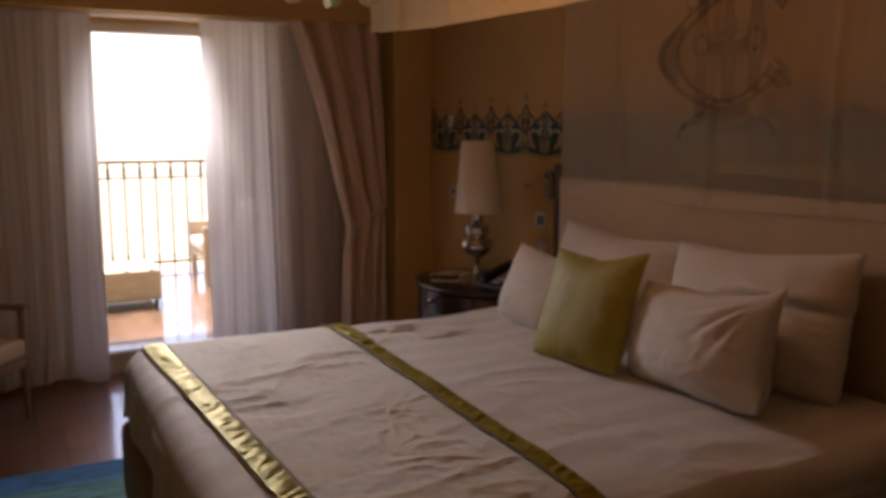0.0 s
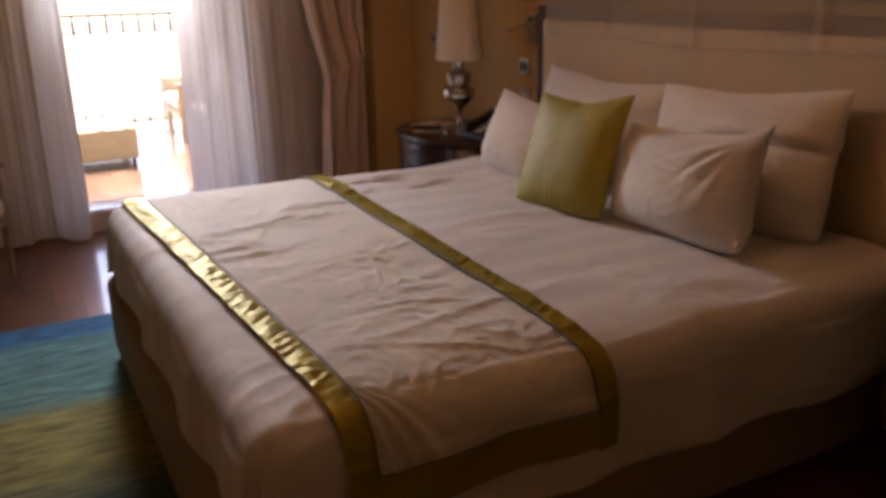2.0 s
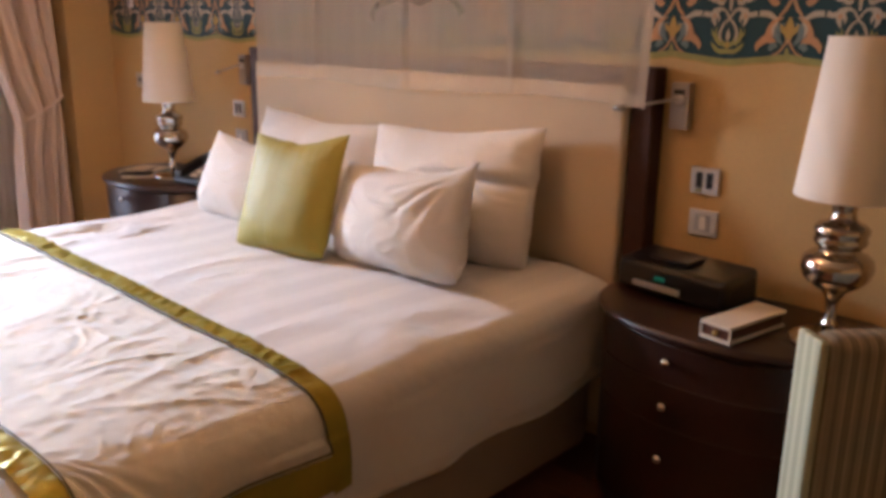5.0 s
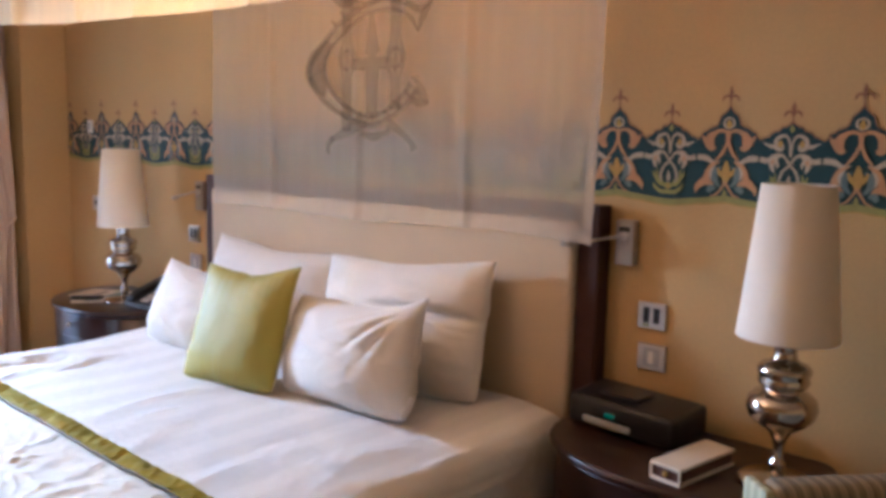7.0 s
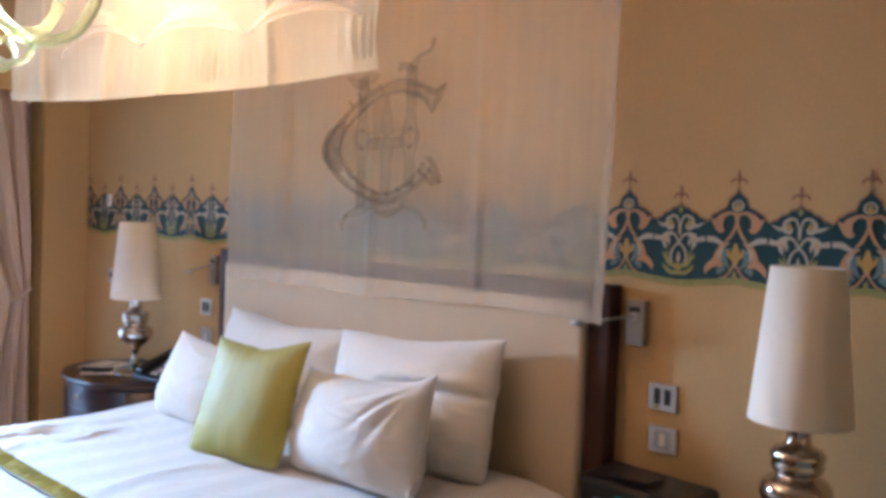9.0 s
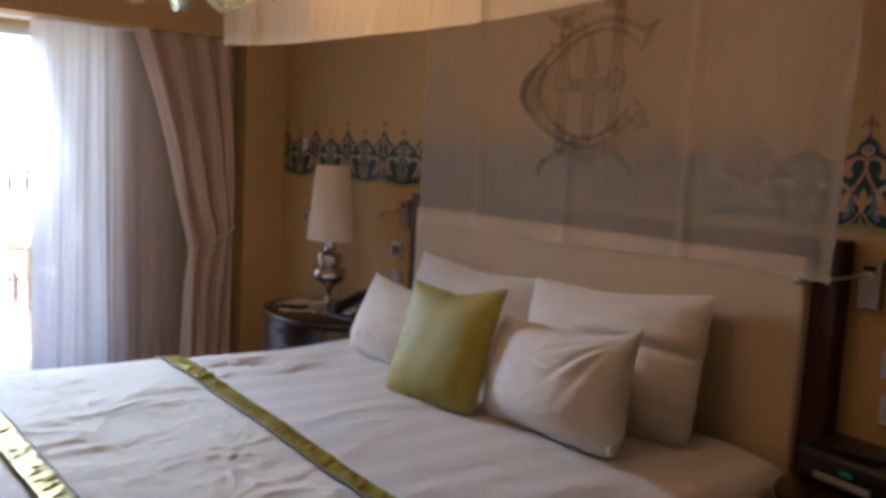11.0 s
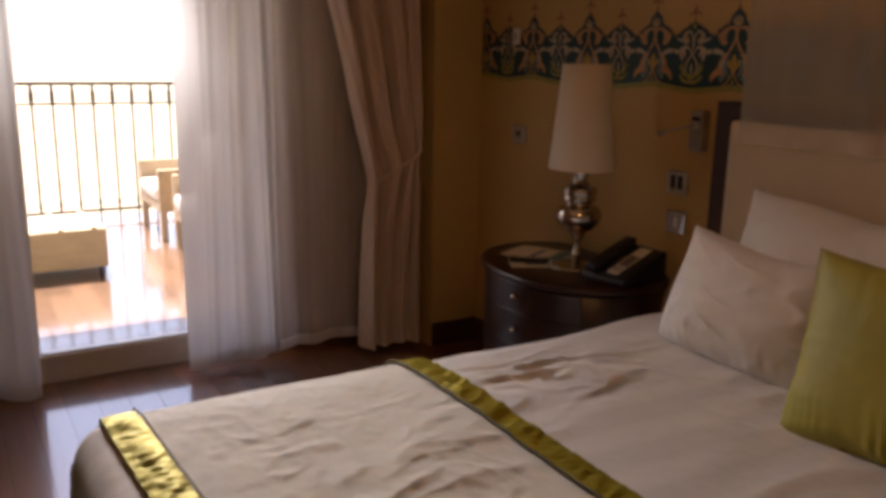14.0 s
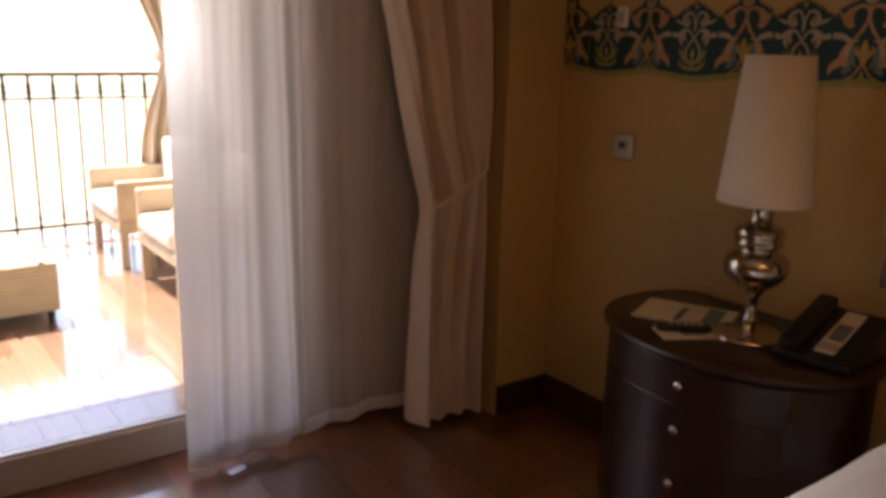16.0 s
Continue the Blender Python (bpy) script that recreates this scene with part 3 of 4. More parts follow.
    def ruched(s, t, a0):
        rel = (s - a0) / 0.075
        s = skew(s, t)
        p = bed_map(s, t, 0.014, 0.42)
        k = max(0.0, 1 - 2.6 * abs(nz(t * 27 + s * 14, s * 10, 3))) + 0.6 * max(0.0, 1 - 2.6 * abs(nz(t * 41 - s * 18, s * 13, 5)))
        flat = 1.0 if 0.05 < t < W - 0.02 else 0.25
        p.z += 0.0055 * k * flat * (0.5 + 0.5 * math.sin(math.pi * min(1, max(0, rel))))
        return p
    for a in (sa - 0.055, sb - 0.02):
        part("satin_border", sheet(12, 420, lambda u, v: ruched(a + u * 0.075, -dn - 0.05 + v * (W + dn + df_ + 0.1), a)), GOLD, run, "ruched olive satin border", True)
    part("satin_border", sheet(60, 10, lambda u, v: bed_map(skew(sa + u * (sb - sa), 0), -0.19 - v * 0.085, 0.016, 0.395) + Vector((0, -0.004, 0))), GOLD, run, "plain olive satin hem", True)
    for a, b in ((sa + 0.022, None), (sb - 0.022, None)):
        pts = [bed_map(skew(a, -0.188 + i * (W + 0.40) / 160), -0.188 + i * (W + 0.40) / 160, 0.020) for i in range(161)]
        part("piping", tube(pts, 0.0024, 6), CORD, run, "", True)
    pts = [bed_map(skew(sa + 0.02 + (sb - sa - 0.04) * i / 30, 0), -0.188, 0.022) + Vector((0, -0.004, 0)) for i in range(31)]
    part("piping", tube(pts, 0.0024, 6), CORD, run, "", True)


build_bed()


def pillow(name, label, mat, w, h, thick, m, seed, pinch=0.025, wrinkle=0.012, ear=False, slump=False, group=""):
    """A stuffed pillow standing on its lower edge; w along local x, h along local z, thickness along y."""
    n = 96
    bm = bmesh.new()

    def outline(u, v):
        x = w / 2 * u * (1 - pinch * (1 - v * v) * abs(u) ** 3)
        z = h / 2 * v * (1 - pinch * (1 - u * u) * abs(v) ** 3)
        if v < 0:
            x *= 1 - 0.05 * abs(u) ** 8 * v ** 4
            z *= 1 - 0.10 * abs(u) ** 8 * v ** 4
        tip = abs(u * v) ** 6
        x *= 1 + 0.01 * tip
        z *= 1 + 0.01 * tip
        if ear:
            z += 0.022 * max(0, u) ** 7 * max(0, v) ** 4
            x += 0.012 * max(0, u) ** 7 * max(0, v) ** 6
        return x, z
    grids = []
    for side in (-1, 1):
        g = []
        for i in range(n + 1):
            row = []
            for j in range(n + 1):
                u, v = 2 * i / n - 1, 2 * j / n - 1
                rim = i in (0, n) or j in (0, n)
                if side == 1 and rim:
                    row.append(grids[0][i][j])
                    continue
                x, z = outline(u, v)
                full = ((1 - abs(u) ** 2.4) * (1 - abs(v) ** 3)) ** 0.58 * (1 - 0.20 * v)
                y = side * thick / 2 * full
                fold = wrinkle * (0.8 * nz(u * 0.9 + seed, v * 1.9, side) + 0.30 * nz(u * 2.6 + seed, v * 3.6, side * 2))
                cu, cv = 1 - abs(u), 1 - abs(v)
                gather = math.exp(-cv / 0.22) * (0.5 + nz(u * 4, seed, v)) * (0.5 + 0.5 * math.sin(u * 46 + 7 * nz(u * 3, seed) + 3 * v))
                gather += 0.6 * math.exp(-cu / 0.20) * (0.5 + nz(v * 4, seed, u)) * (0.5 + 0.5 * math.sin(v * 26 + 5 * nz(v * 3, seed)))
                crease = 0.0085 * gather * min(1, 6 * min(cu, cv))
                crease += 0.5 * wrinkle * max(0.0, 1 - 5 * abs(nz(u * 1.6 + seed, v * 3 + u, 2))) * max(0, 0.3 + nz(u * 2, v * 2, seed))
                crease += 0.35 * wrinkle * max(0.0, 1 - 4 * abs(nz(u * 3.1 - v + seed, v * 2.2 + 0.8 * u, 8))) * max(0, 0.5 + nz(u * 3, v * 3, seed + 2))
                if slump:
                    # the upper half sags over a fold that deepens towards the side
                    line = 0.16 + 0.10 * (1 - u)
                    side_on = min(1, max(0, (u + 0.25) / 0.7))
                    crease -= side_on * (0.030 * math.exp(-((v - line) / 0.07) ** 2) - 0.016 * math.exp(-((v - line - 0.17) / 0.10) ** 2) + 0.012 * min(1, max(0, (line - v) * 6)) * cv ** 0.3)
                if ear:
                    # creases that run down from the pinched upper corner
                    for aim, deep in ((-2.62, 0.006), (-2.25, 0.010), (-1.98, 0.011), (-1.78, 0.007)):
                        du, dv = u - 1.0, v - 1.0
                        along = du * math.cos(aim) + dv * math.sin(aim)
                        off = -du * math.sin(aim) + dv * math.cos(aim) + 0.05 * math.sin(3 * along)
                        if along > 0:
                            crease -= deep * (math.exp(-(off / 0.05) ** 2) - 0.6 * math.exp(-((off - 0.10) / 0.06) ** 2)) * math.exp(-((along - 0.55) / 0.5) ** 2) * min(1, 4 * min(cu, cv))
                sag = -0.02 * (1 - abs(u)) * (v > 0) * v
                row.append(bm.verts.new((x + 0.004 * nz(v * 5, seed), y + side * (fold + crease) * (0.25 + full), z + sag + 0.008 * nz(u * 3, seed + 5))))
            g.append(row)
        grids.append(g)
    for g in grids:
        for i in range(n):
            for j in range(n):
                bm.faces.new((g[i][j], g[i + 1][j], g[i + 1][j + 1], g[i][j + 1]))
    t = tagged(new(name), label, "pillow", group)
    t.matrix_world = m
    part("case", bm, mat, t, "", True)
    pts = []
    for k in range(4 * 24):
        e, f = divmod(k, 24)
        q = f / 24 * 2 - 1
        u, v = ((q, -1), (1, q), (-q, 1), (-1, -q))[e]
        x, z = outline(u, v)
        pts.append((x, 0, z + (-0.02 * (1 - abs(u)) * v if v > 0 else 0) + 0.008 * nz(u * 3, seed + 5)))
    pts.append(pts[0])
    part("seam", tube(pts, 0.0025, 6), mat, t, "", True)
    if ear:
        def flap(u, v):
            a = 2.6 * v + 0.6 * math.sin(5 * u)
            r = 0.012 + 0.020 * u
            return (w / 2 - 0.02 + 0.045 * u + 0.4 * r * math.sin(a), -0.015 - r * math.cos(a) - 0.012 * u, -h / 2 + 0.035 + 0.085 * (v - 0.2) * (0.5 + 0.5 * u) + 0.006 * math.sin(11 * u + 4 * v))
        part("case_flap", sheet(14, 18, flap), mat, t, "loose pillowcase corner", True)
    return t


def stand(y, x, z, lean, turn, roll=0):
    """Facing the room's west, tipped back towards the headboard."""
    return pose(x, y, z) @ pose(0, 0, 0, 0, 0, -90 + turn) @ pose(0, 0, 0, -lean, 0, 0) @ pose(0, 0, 0, 0, roll, 0)


pillow("bed_pillow", "large white pillow propped against the headboard", COTTON, 0.80, 0.44, 0.22, stand(3.14, -0.225, 0.838, 14, 0, 1), 1.3, group="white pillows")
pillow("bed_pillow", "large white pillow with a slumped fold against the headboard", COTTON, 0.78, 0.48, 0.24, stand(2.36, -0.245, 0.848, 14, 0, -4), 4.2, slump=True, group="white pillows")
pillow("bed_pillow", "small white pillow leaning on a larger one", COTTON, 0.56, 0.345, 0.21, stand(3.245, -0.475, 0.795, 20, 5, 4), 8.8, group="white pillows")
pillow("bed_pillow", "small creased white pillow leaning on a larger one", COTTON, 0.62, 0.365, 0.25, stand(2.305, -0.53, 0.808, 14, -4, -4), 12.5, 0.05, 0.007, True, group="white pillows")
pillow("throw_cushion", "square olive silk throw cushion on the bed", GREEN, 0.47, 0.44, 0.135, stand(2.755, -0.64, 0.838, 21, 4, -4), 3.3, 0.07, 0.0025)

# ---- canopy over the bed ----


def canopy():
    c = thing("bed_canopy", "sheer ivory bed canopy with an embroidered monogram", "canopy")
    y0, y1 = 1.635, 3.655
    top = 2.42

    def back(u, v):
        y = y0 + (y1 - y0) * u + (1 - u) ** 8 * (0.028 * (1 - v) + 0.006 * nz(v * 14, 3) + 0.004 * nz(v * 40, 9))
        z = 1.185 + (top - 1.185) * v
        sag = 0.012 * math.sin(u * 9) * (1 - v)
        fold = 0.0
        for c0 in (0.265, 0.53, 0.79):
            fold += 0.009 * math.exp(-((u - c0) / 0.010) ** 2)
        return (-0.125 - 0.01 * nz(u * 6, v * 2) - fold - 0.02 * (1 - v) * nz(u * 3, 7), y, z + (sag * 0.6 + 0.006 * nz(u * 22, 5) + 0.02 * (1 - u) - 0.014 * (1 - u) ** 10) * (1 - v))
    part("back_panel", sheet(160, 30, back), NET, c, "sheer ivory back panel", True)
    part("hem", sheet(160, 2, lambda u, v: Vector(back(u, v * 0.03)) + Vector((-0.003, 0, 0))), NET, c, "", True)
    part("hem", sheet(4, 90, lambda u, v: Vector(back(u * 0.017, v)) + Vector((-0.003 - 0.004 * nz(v * 30, u * 2), 0, 0))), NET, c, "", True)

    def roof(u, v):
        y = y0 + (y1 - y0) * u
        return (-0.125 - 0.925 * v, y, top - 0.10 * math.sin(math.pi * v) + 0.01 * nz(u * 5, v * 4))
    part("roof_panel", sheet(60, 24, roof), NET, c, "sheer ivory top panel", True)

    def valance(u, v):
        y = y0 + 0.085 + (3.655 - y0) * u
        low = 1.835 + 0.055 * u ** 2 - 0.012 * math.sin(u * math.pi)
        z = low + (top - low) * v
        ripple = 0.0045 * math.exp(-((v - 0.14) / 0.09) ** 2) * math.sin(y * 190 + 9 * nz(y * 7, 2) + 2 * nz(y * 12, v * 6)) * max(0, 0.55 + nz(y * 6, 9, v * 3))
        crease = sum(0.014 * math.exp(-((u - k) / 0.008) ** 2) for k in (0.2, 0.45, 0.63, 0.87))
        return (-1.05 - ripple - crease - 0.03 * nz(u * 3, v * 2, 4) * (1 - v) - 0.006 * nz(y * 9, v * 3, 1) - 0.05 * max(0, u - 0.9) * (1 - v), y, z)
    part("valance", sheet(420, 40, valance), NETHEM, c, "gathered ivory valance", True)
    part("hem", sheet(260, 2, lambda u, v: Vector(valance(u, v * 0.045)) + Vector((-0.004, 0, 0))), NETHEM, c, "", True)
    # pale strips shaped as the arcs of chandelier light on the valance
    for ya, yb, za, zb, rise in ((3.24, 2.745, 2.0, 2.0, 0.062), (2.72, 2.19, 1.978, 1.955, 0.052), (2.17, 1.74, 1.955, 1.95, 0.04)):
        for lift, wide in ((0.0, 0.012), (0.035, 0.03)):
            def light_arc(u, v, lift=lift, wide=wide):
                y = ya + (yb - ya) * u
                z = za + (zb - za) * u + (rise + lift) * math.sin(math.pi * u) ** 0.8 + (v - 0.5) * wide * (0.3 + math.sin(math.pi * u))
                return (-1.078 - 0.03 * nz(0.5, 0.5, 4) - 0.01 * (1 - v), y, z)
            part("swag_fold", sheet(40, 2, light_arc), NET, c, "", True)
    for x in (-0.125, -1.05):
        part("rod", tube([(x, y0 - 0.05, top + 0.012), (x, y1 + 0.1, top + 0.012)], 0.011, 10), STEEL, c, "", True)
        for y in (y0 + 0.1, y1 - 0.1):
            part("hanger", tube([(x, y, top + 0.015), (x, y, CZ)], 0.004, 6), STEEL, c, "", True)
    # monogram: a great open ring with forked ends over two uprights and a crossbar
    yc, zc = 2.60, 1.775

    def stroke(points, widths, n=8, cloth=STITCH, lift=0.0):
        pts = smooth_line([(0, p[0], p[1]) for p in points], n)
        bm = bmesh.new()
        prev = None
        m = len(pts) - 1
        for i, p in enumerate(pts):
            d = (pts[min(i + 1, m)] - pts[max(i - 1, 0)]).normalized()
            side = Vector((0, -d.z, d.y))
            f = i / m * (len(widths) - 1)
            k = min(int(f), len(widths) - 2)
            w = (widths[k] + (widths[k + 1] - widths[k]) * (f - k)) * 0.68
            a = bm.verts.new(p + side * w + Vector((-0.162 + lift, 0, 0)))
            b = bm.verts.new(p - side * w + Vector((-0.162 + lift, 0, 0)))
            if prev:
                bm.faces.new((prev[0], a, b, prev[1]))
            prev = (a, b)
        part("embroidery", bm, cloth, c, "taupe stitched monogram")
    outer = [(-0.17, 0.205), (-0.07, 0.228), (0.035, 0.206), (0.165, 0.155), (0.295, 0.056), (0.35, -0.027), (0.272, -0.12), (0.145, -0.192), (0.0, -0.226), (-0.115, -0.19), (-0.2, -0.135), (-0.231, -0.1)]
    stroke([(yc + a, zc + b) for a, b in outer], [0.018, 0.016, 0.016, 0.018, 0.022, 0.03, 0.022, 0.018, 0.016, 0.016, 0.016, 0.018])
    inner = [(-0.17, 0.165), (-0.07, 0.186), (0.034, 0.172), (0.149, 0.114), (0.235, 0.042), (0.25, -0.036), (0.197, -0.115), (0.098, -0.17), (0.004, -0.192), (-0.09, -0.165), (-0.16, -0.115), (-0.2, -0.075)]
    stroke([(yc + a, zc + b) for a, b in inner], [0.014, 0.013, 0.013, 0.014, 0.016, 0.018, 0.016, 0.014, 0.013, 0.013, 0.013, 0.014])
    stroke([(yc + (a[0] + b[0]) / 2, zc + (a[1] + b[1]) / 2) for a, b in zip(outer, inner)], [0.03, 0.03, 0.025, 0.03, 0.05, 0.08, 0.06, 0.035, 0.025, 0.022, 0.025, 0.02], 8, FILL, 0.003)
    # the thick of the ring, filled between its two outlines
    stroke([(yc + 0.225, zc + 0.085), (yc + 0.29, zc + 0.02), (yc + 0.302, zc - 0.035), (yc + 0.25, zc - 0.11)], [0.02, 0.085, 0.09, 0.02], 7)
    for k in range(9):
        a = math.pi * (0.25 + 0.075 * k) if k < 4 else math.pi * (1.12 + 0.085 * (k - 4))
        cy, cz = yc + 0.02 + 0.27 * math.cos(a) * 0.95, zc + 0.01 + 0.205 * math.sin(a)
        stroke([(cy - 0.012, cz - 0.012), (cy + 0.012, cz + 0.012)], [0.012, 0.012], 2)
    # forked ends
    stroke([(yc - 0.17, zc + 0.205), (yc - 0.235, zc + 0.175), (yc - 0.295, zc + 0.2)], [0.016, 0.02, 0.006], 5)
    stroke([(yc - 0.295, zc + 0.2), (yc - 0.255, zc + 0.15), (yc - 0.23, zc + 0.098)], [0.008, 0.028, 0.006], 5)
    stroke([(yc - 0.17, zc + 0.165), (yc - 0.205, zc + 0.14), (yc - 0.23, zc + 0.1)], [0.014, 0.018, 0.006], 5)
    stroke([(yc - 0.229, zc - 0.05), (yc - 0.25, zc - 0.105), (yc - 0.287, zc - 0.147)], [0.006, 0.034, 0.008], 5)
    stroke([(yc - 0.287, zc - 0.147), (yc - 0.24, zc - 0.145), (yc - 0.2, zc - 0.13)], [0.008, 0.024, 0.016], 5)
    # uprights, each bulging into a rosette at the crossbar
    for at, hi, lo in ((0.13, 0.25, -0.25), (-0.125, 0.275, -0.17)):
        for off in (-0.021, 0.021):
            stroke([(yc + at + off, zc + hi), (yc + at + off, zc + 0.09), (yc + at + off * 1.9, zc + 0.02), (yc + at + off, zc - 0.06), (yc + at + off, zc + lo)], [0.013, 0.013, 0.016, 0.013, 0.013], 6)
        stroke([(yc + at, zc + hi), (yc + at, zc + 0.1), (yc + at, zc - 0.07), (yc + at, zc + lo)], [0.022, 0.018, 0.018, 0.022], 4)
        ring = [(yc + at + 0.026 * math.cos(k * math.pi / 6), zc + 0.015 + 0.036 * math.sin(k * math.pi / 6)) for k in range(13)]
        stroke(ring, [0.011, 0.011], 3)
    stroke([(yc + 0.097, zc - 0.002), (yc - 0.085, zc - 0.001)], [0.034, 0.034], 3)
    stroke([(yc + 0.0, zc + 0.175), (yc - 0.004, zc + 0.09), (yc - 0.006, zc + 0.04), (yc - 0.006, zc + 0.02)], [0.02, 0.045, 0.06, 0.02], 6)
    stroke([(yc - 0.006, zc - 0.025), (yc - 0.004, zc - 0.09), (yc - 0.003, zc - 0.19)], [0.055, 0.05, 0.045], 5)
    # tops and tails
    stroke([(yc + 0.229, zc + 0.262), (yc + 0.162, zc + 0.232), (yc + 0.11, zc + 0.24), (yc + 0.037, zc + 0.256)], [0.008, 0.034, 0.04, 0.012], 6)
    stroke([(yc - 0.05, zc + 0.278), (yc - 0.1, zc + 0.275), (yc - 0.13, zc + 0.255)], [0.028, 0.024, 0.03], 5)
    stroke([(yc - 0.115, zc + 0.262), (yc - 0.166, zc + 0.309), (yc - 0.213, zc + 0.324), (yc - 0.23, zc + 0.365)], [0.036, 0.016, 0.013, 0.02], 6)
    stroke([(yc + 0.034, zc - 0.205), (yc + 0.127, zc - 0.25), (yc + 0.224, zc - 0.284)], [0.05, 0.032, 0.012], 6)
    stroke([(yc + 0.20, zc - 0.275), (yc + 0.235, zc - 0.31), (yc + 0.225, zc - 0.34)], [0.02, 0.02, 0.008], 5)
    stroke([(yc - 0.087, zc - 0.217), (yc - 0.146, zc - 0.242), (yc - 0.204, zc - 0.282), (yc - 0.222, zc - 0.312)], [0.034, 0.022, 0.018, 0.022], 6)
    stroke([(yc + 0.05, zc - 0.255), (yc - 0.02, zc - 0.268), (yc - 0.1, zc - 0.245)], [0.012, 0.024, 0.012], 6)


canopy()

# ---- painted frieze on the bed wall ----


def motif_mesh(name, tall):
    """One crest of the frieze: a teal ground with a scalloped top and brush strokes laid over it, each a hair above the last."""
    bm = bmesh.new()
    mats = [TEAL, PEACH, IVORY, SAGE, OCHRE, SLATE, RUST, TAN]
    height = [0.002]

    def ribbon(points, widths, mi, both=True, n=6):
        height[0] += 0.00025
        for sgn in ((1, -1) if both else (1,)):
            pts = smooth_line([(0, sgn * p[0], p[1]) for p in points], n)
            m = len(pts) - 1
            prev = None
            for i, p in enumerate(pts):
                d = (pts[min(i + 1, m)] - pts[max(i - 1, 0)])
                d = d.normalized() if d.length > 1e-9 else Vector((0, 1, 0))
                side = Vector((0, -d.z, d.y))
                f = i / m * (len(widths) - 1)
                k = min(int(f), len(widths) - 2)
                w = (widths[k] + (widths[k + 1] - widths[k]) * (f - k)) / 2
                q = p + Vector((-height[0] - 0.00001 * i, 0, 0))
                a, b = bm.verts.new(q + side * w), bm.verts.new(q - side * w)
                if prev:
                    bm.faces.new((prev[0], a, b, prev[1])).material_index = mi
                prev = (a, b)
    lo = 1.352 if tall else 1.344
    if tall:
        half = [(0, 1.618), (0.007, 1.604), (0.018, 1.594), (0.026, 1.588), (0.031, 1.574), (0.037, 1.561), (0.048, 1.557), (0.058, 1.553), (0.066, 1.546), (0.078, 1.542), (0.084, 1.532), (0.092, 1.522)]
    else:
        half = [(0, 1.573), (0.008, 1.564), (0.018, 1.560), (0.028, 1.558), (0.034, 1.549), (0.046, 1.546), (0.055, 1.542), (0.062, 1.533), (0.076, 1.528), (0.0902, 1.521)]
    for sgn in (1, -1):
        for a, b in zip(half, half[1:]):
            vs = [bm.verts.new((-0.002, sgn * y, z)) for y, z in ((a[0], lo), (b[0], lo), b, a)]
            bm.faces.new(vs).material_index = 0
    ribbon([(y, z + 0.0035) for y, z in half], [0.0045, 0.004], 6, n=3)
    w = half[-1][0]
    ribbon([(0, 1.354 if tall else 1.334), (w * 0.5, 1.348 if tall else 1.338), (w, 1.344)], [0.020, 0.016], 3, n=4)
    ribbon([(0, 1.343 if tall else 1.323), (w * 0.5, 1.337 if tall else 1.327), (w, 1.333)], [0.004, 0.004], 4, n=4)
    top = half[0][1]
    # finial: a small fleur with drooping side leaves
    ribbon([(0, top - 0.004), (0, top + 0.014), (0, top + 0.026)], [0.005, 0.004, 0.010], 6, False, 3)
    ribbon([(0, top + 0.026), (0, top + 0.040), (0, top + 0.056)], [0.010, 0.012, 0.003], 6, False, 3)
    ribbon([(0, top + 0.022), (0.012, top + 0.030), (0.022, top + 0.022), (0.024, top + 0.014)], [0.004, 0.006, 0.007, 0.002], 6)
    if tall:
        # bud under the point
        ribbon([(0, 1.586), (0.013, 1.578), (0.014, 1.564), (0, 1.554)], [0.004, 0.006, 0.007, 0.004], 2)
        ribbon([(0, 1.580), (0, 1.568), (0, 1.556)], [0.004, 0.017, 0.012], 4, False, 4)
        # hanging tulips on their stalk
        ribbon([(0.0, 1.540), (0.014, 1.548), (0.030, 1.548), (0.044, 1.540)], [0.009, 0.009, 0.010, 0.014], 1)
        ribbon([(0.034, 1.546), (0.050, 1.534), (0.057, 1.516), (0.048, 1.500), (0.036, 1.502)], [0.010, 0.022, 0.032, 0.020, 0.003], 1)
        ribbon([(0.056, 1.516), (0.070, 1.522), (0.082, 1.536)], [0.028, 0.016, 0.002], 1)
        ribbon([(0.0, 1.550), (0.0, 1.534), (0.0, 1.522)], [0.008, 0.016, 0.008], 1, False, 4)
        ribbon([(0.0, 1.530), (0.004, 1.510), (0.016, 1.484), (0.034, 1.464)], [0.008, 0.009, 0.010, 0.005], 1)
        # pale leaves that reach to the neighbours
        ribbon([(0.020, 1.462), (0.040, 1.458), (0.066, 1.470), (0.092, 1.472)], [0.003, 0.010, 0.017, 0.016], 2)
        # arch and its flower
        ribbon([(0.024, 1.460), (0.046, 1.448), (0.058, 1.424), (0.060, 1.402)], [0.004, 0.013, 0.018, 0.022], 1)
        ribbon([(0.056, 1.408), (0.074, 1.398), (0.088, 1.384), (0.091, 1.368)], [0.022, 0.022, 0.016, 0.003], 1)
        ribbon([(0.062, 1.402), (0.046, 1.398), (0.034, 1.384)], [0.018, 0.016, 0.003], 1)
        ribbon([(0.034, 1.450), (0.046, 1.432), (0.044, 1.408)], [0.004, 0.012, 0.005], 2)
        ribbon([(0.016, 1.446), (0.032, 1.432), (0.032, 1.408), (0.016, 1.388)], [0.005, 0.018, 0.018, 0.005], 5)
        ribbon([(0.030, 1.384), (0.044, 1.384), (0.052, 1.372)], [0.010, 0.020, 0.012], 5)
        ribbon([(0, 1.462), (0, 1.440), (0, 1.420), (0, 1.398)], [0.006, 0.024, 0.030, 0.010], 4, False, 4)
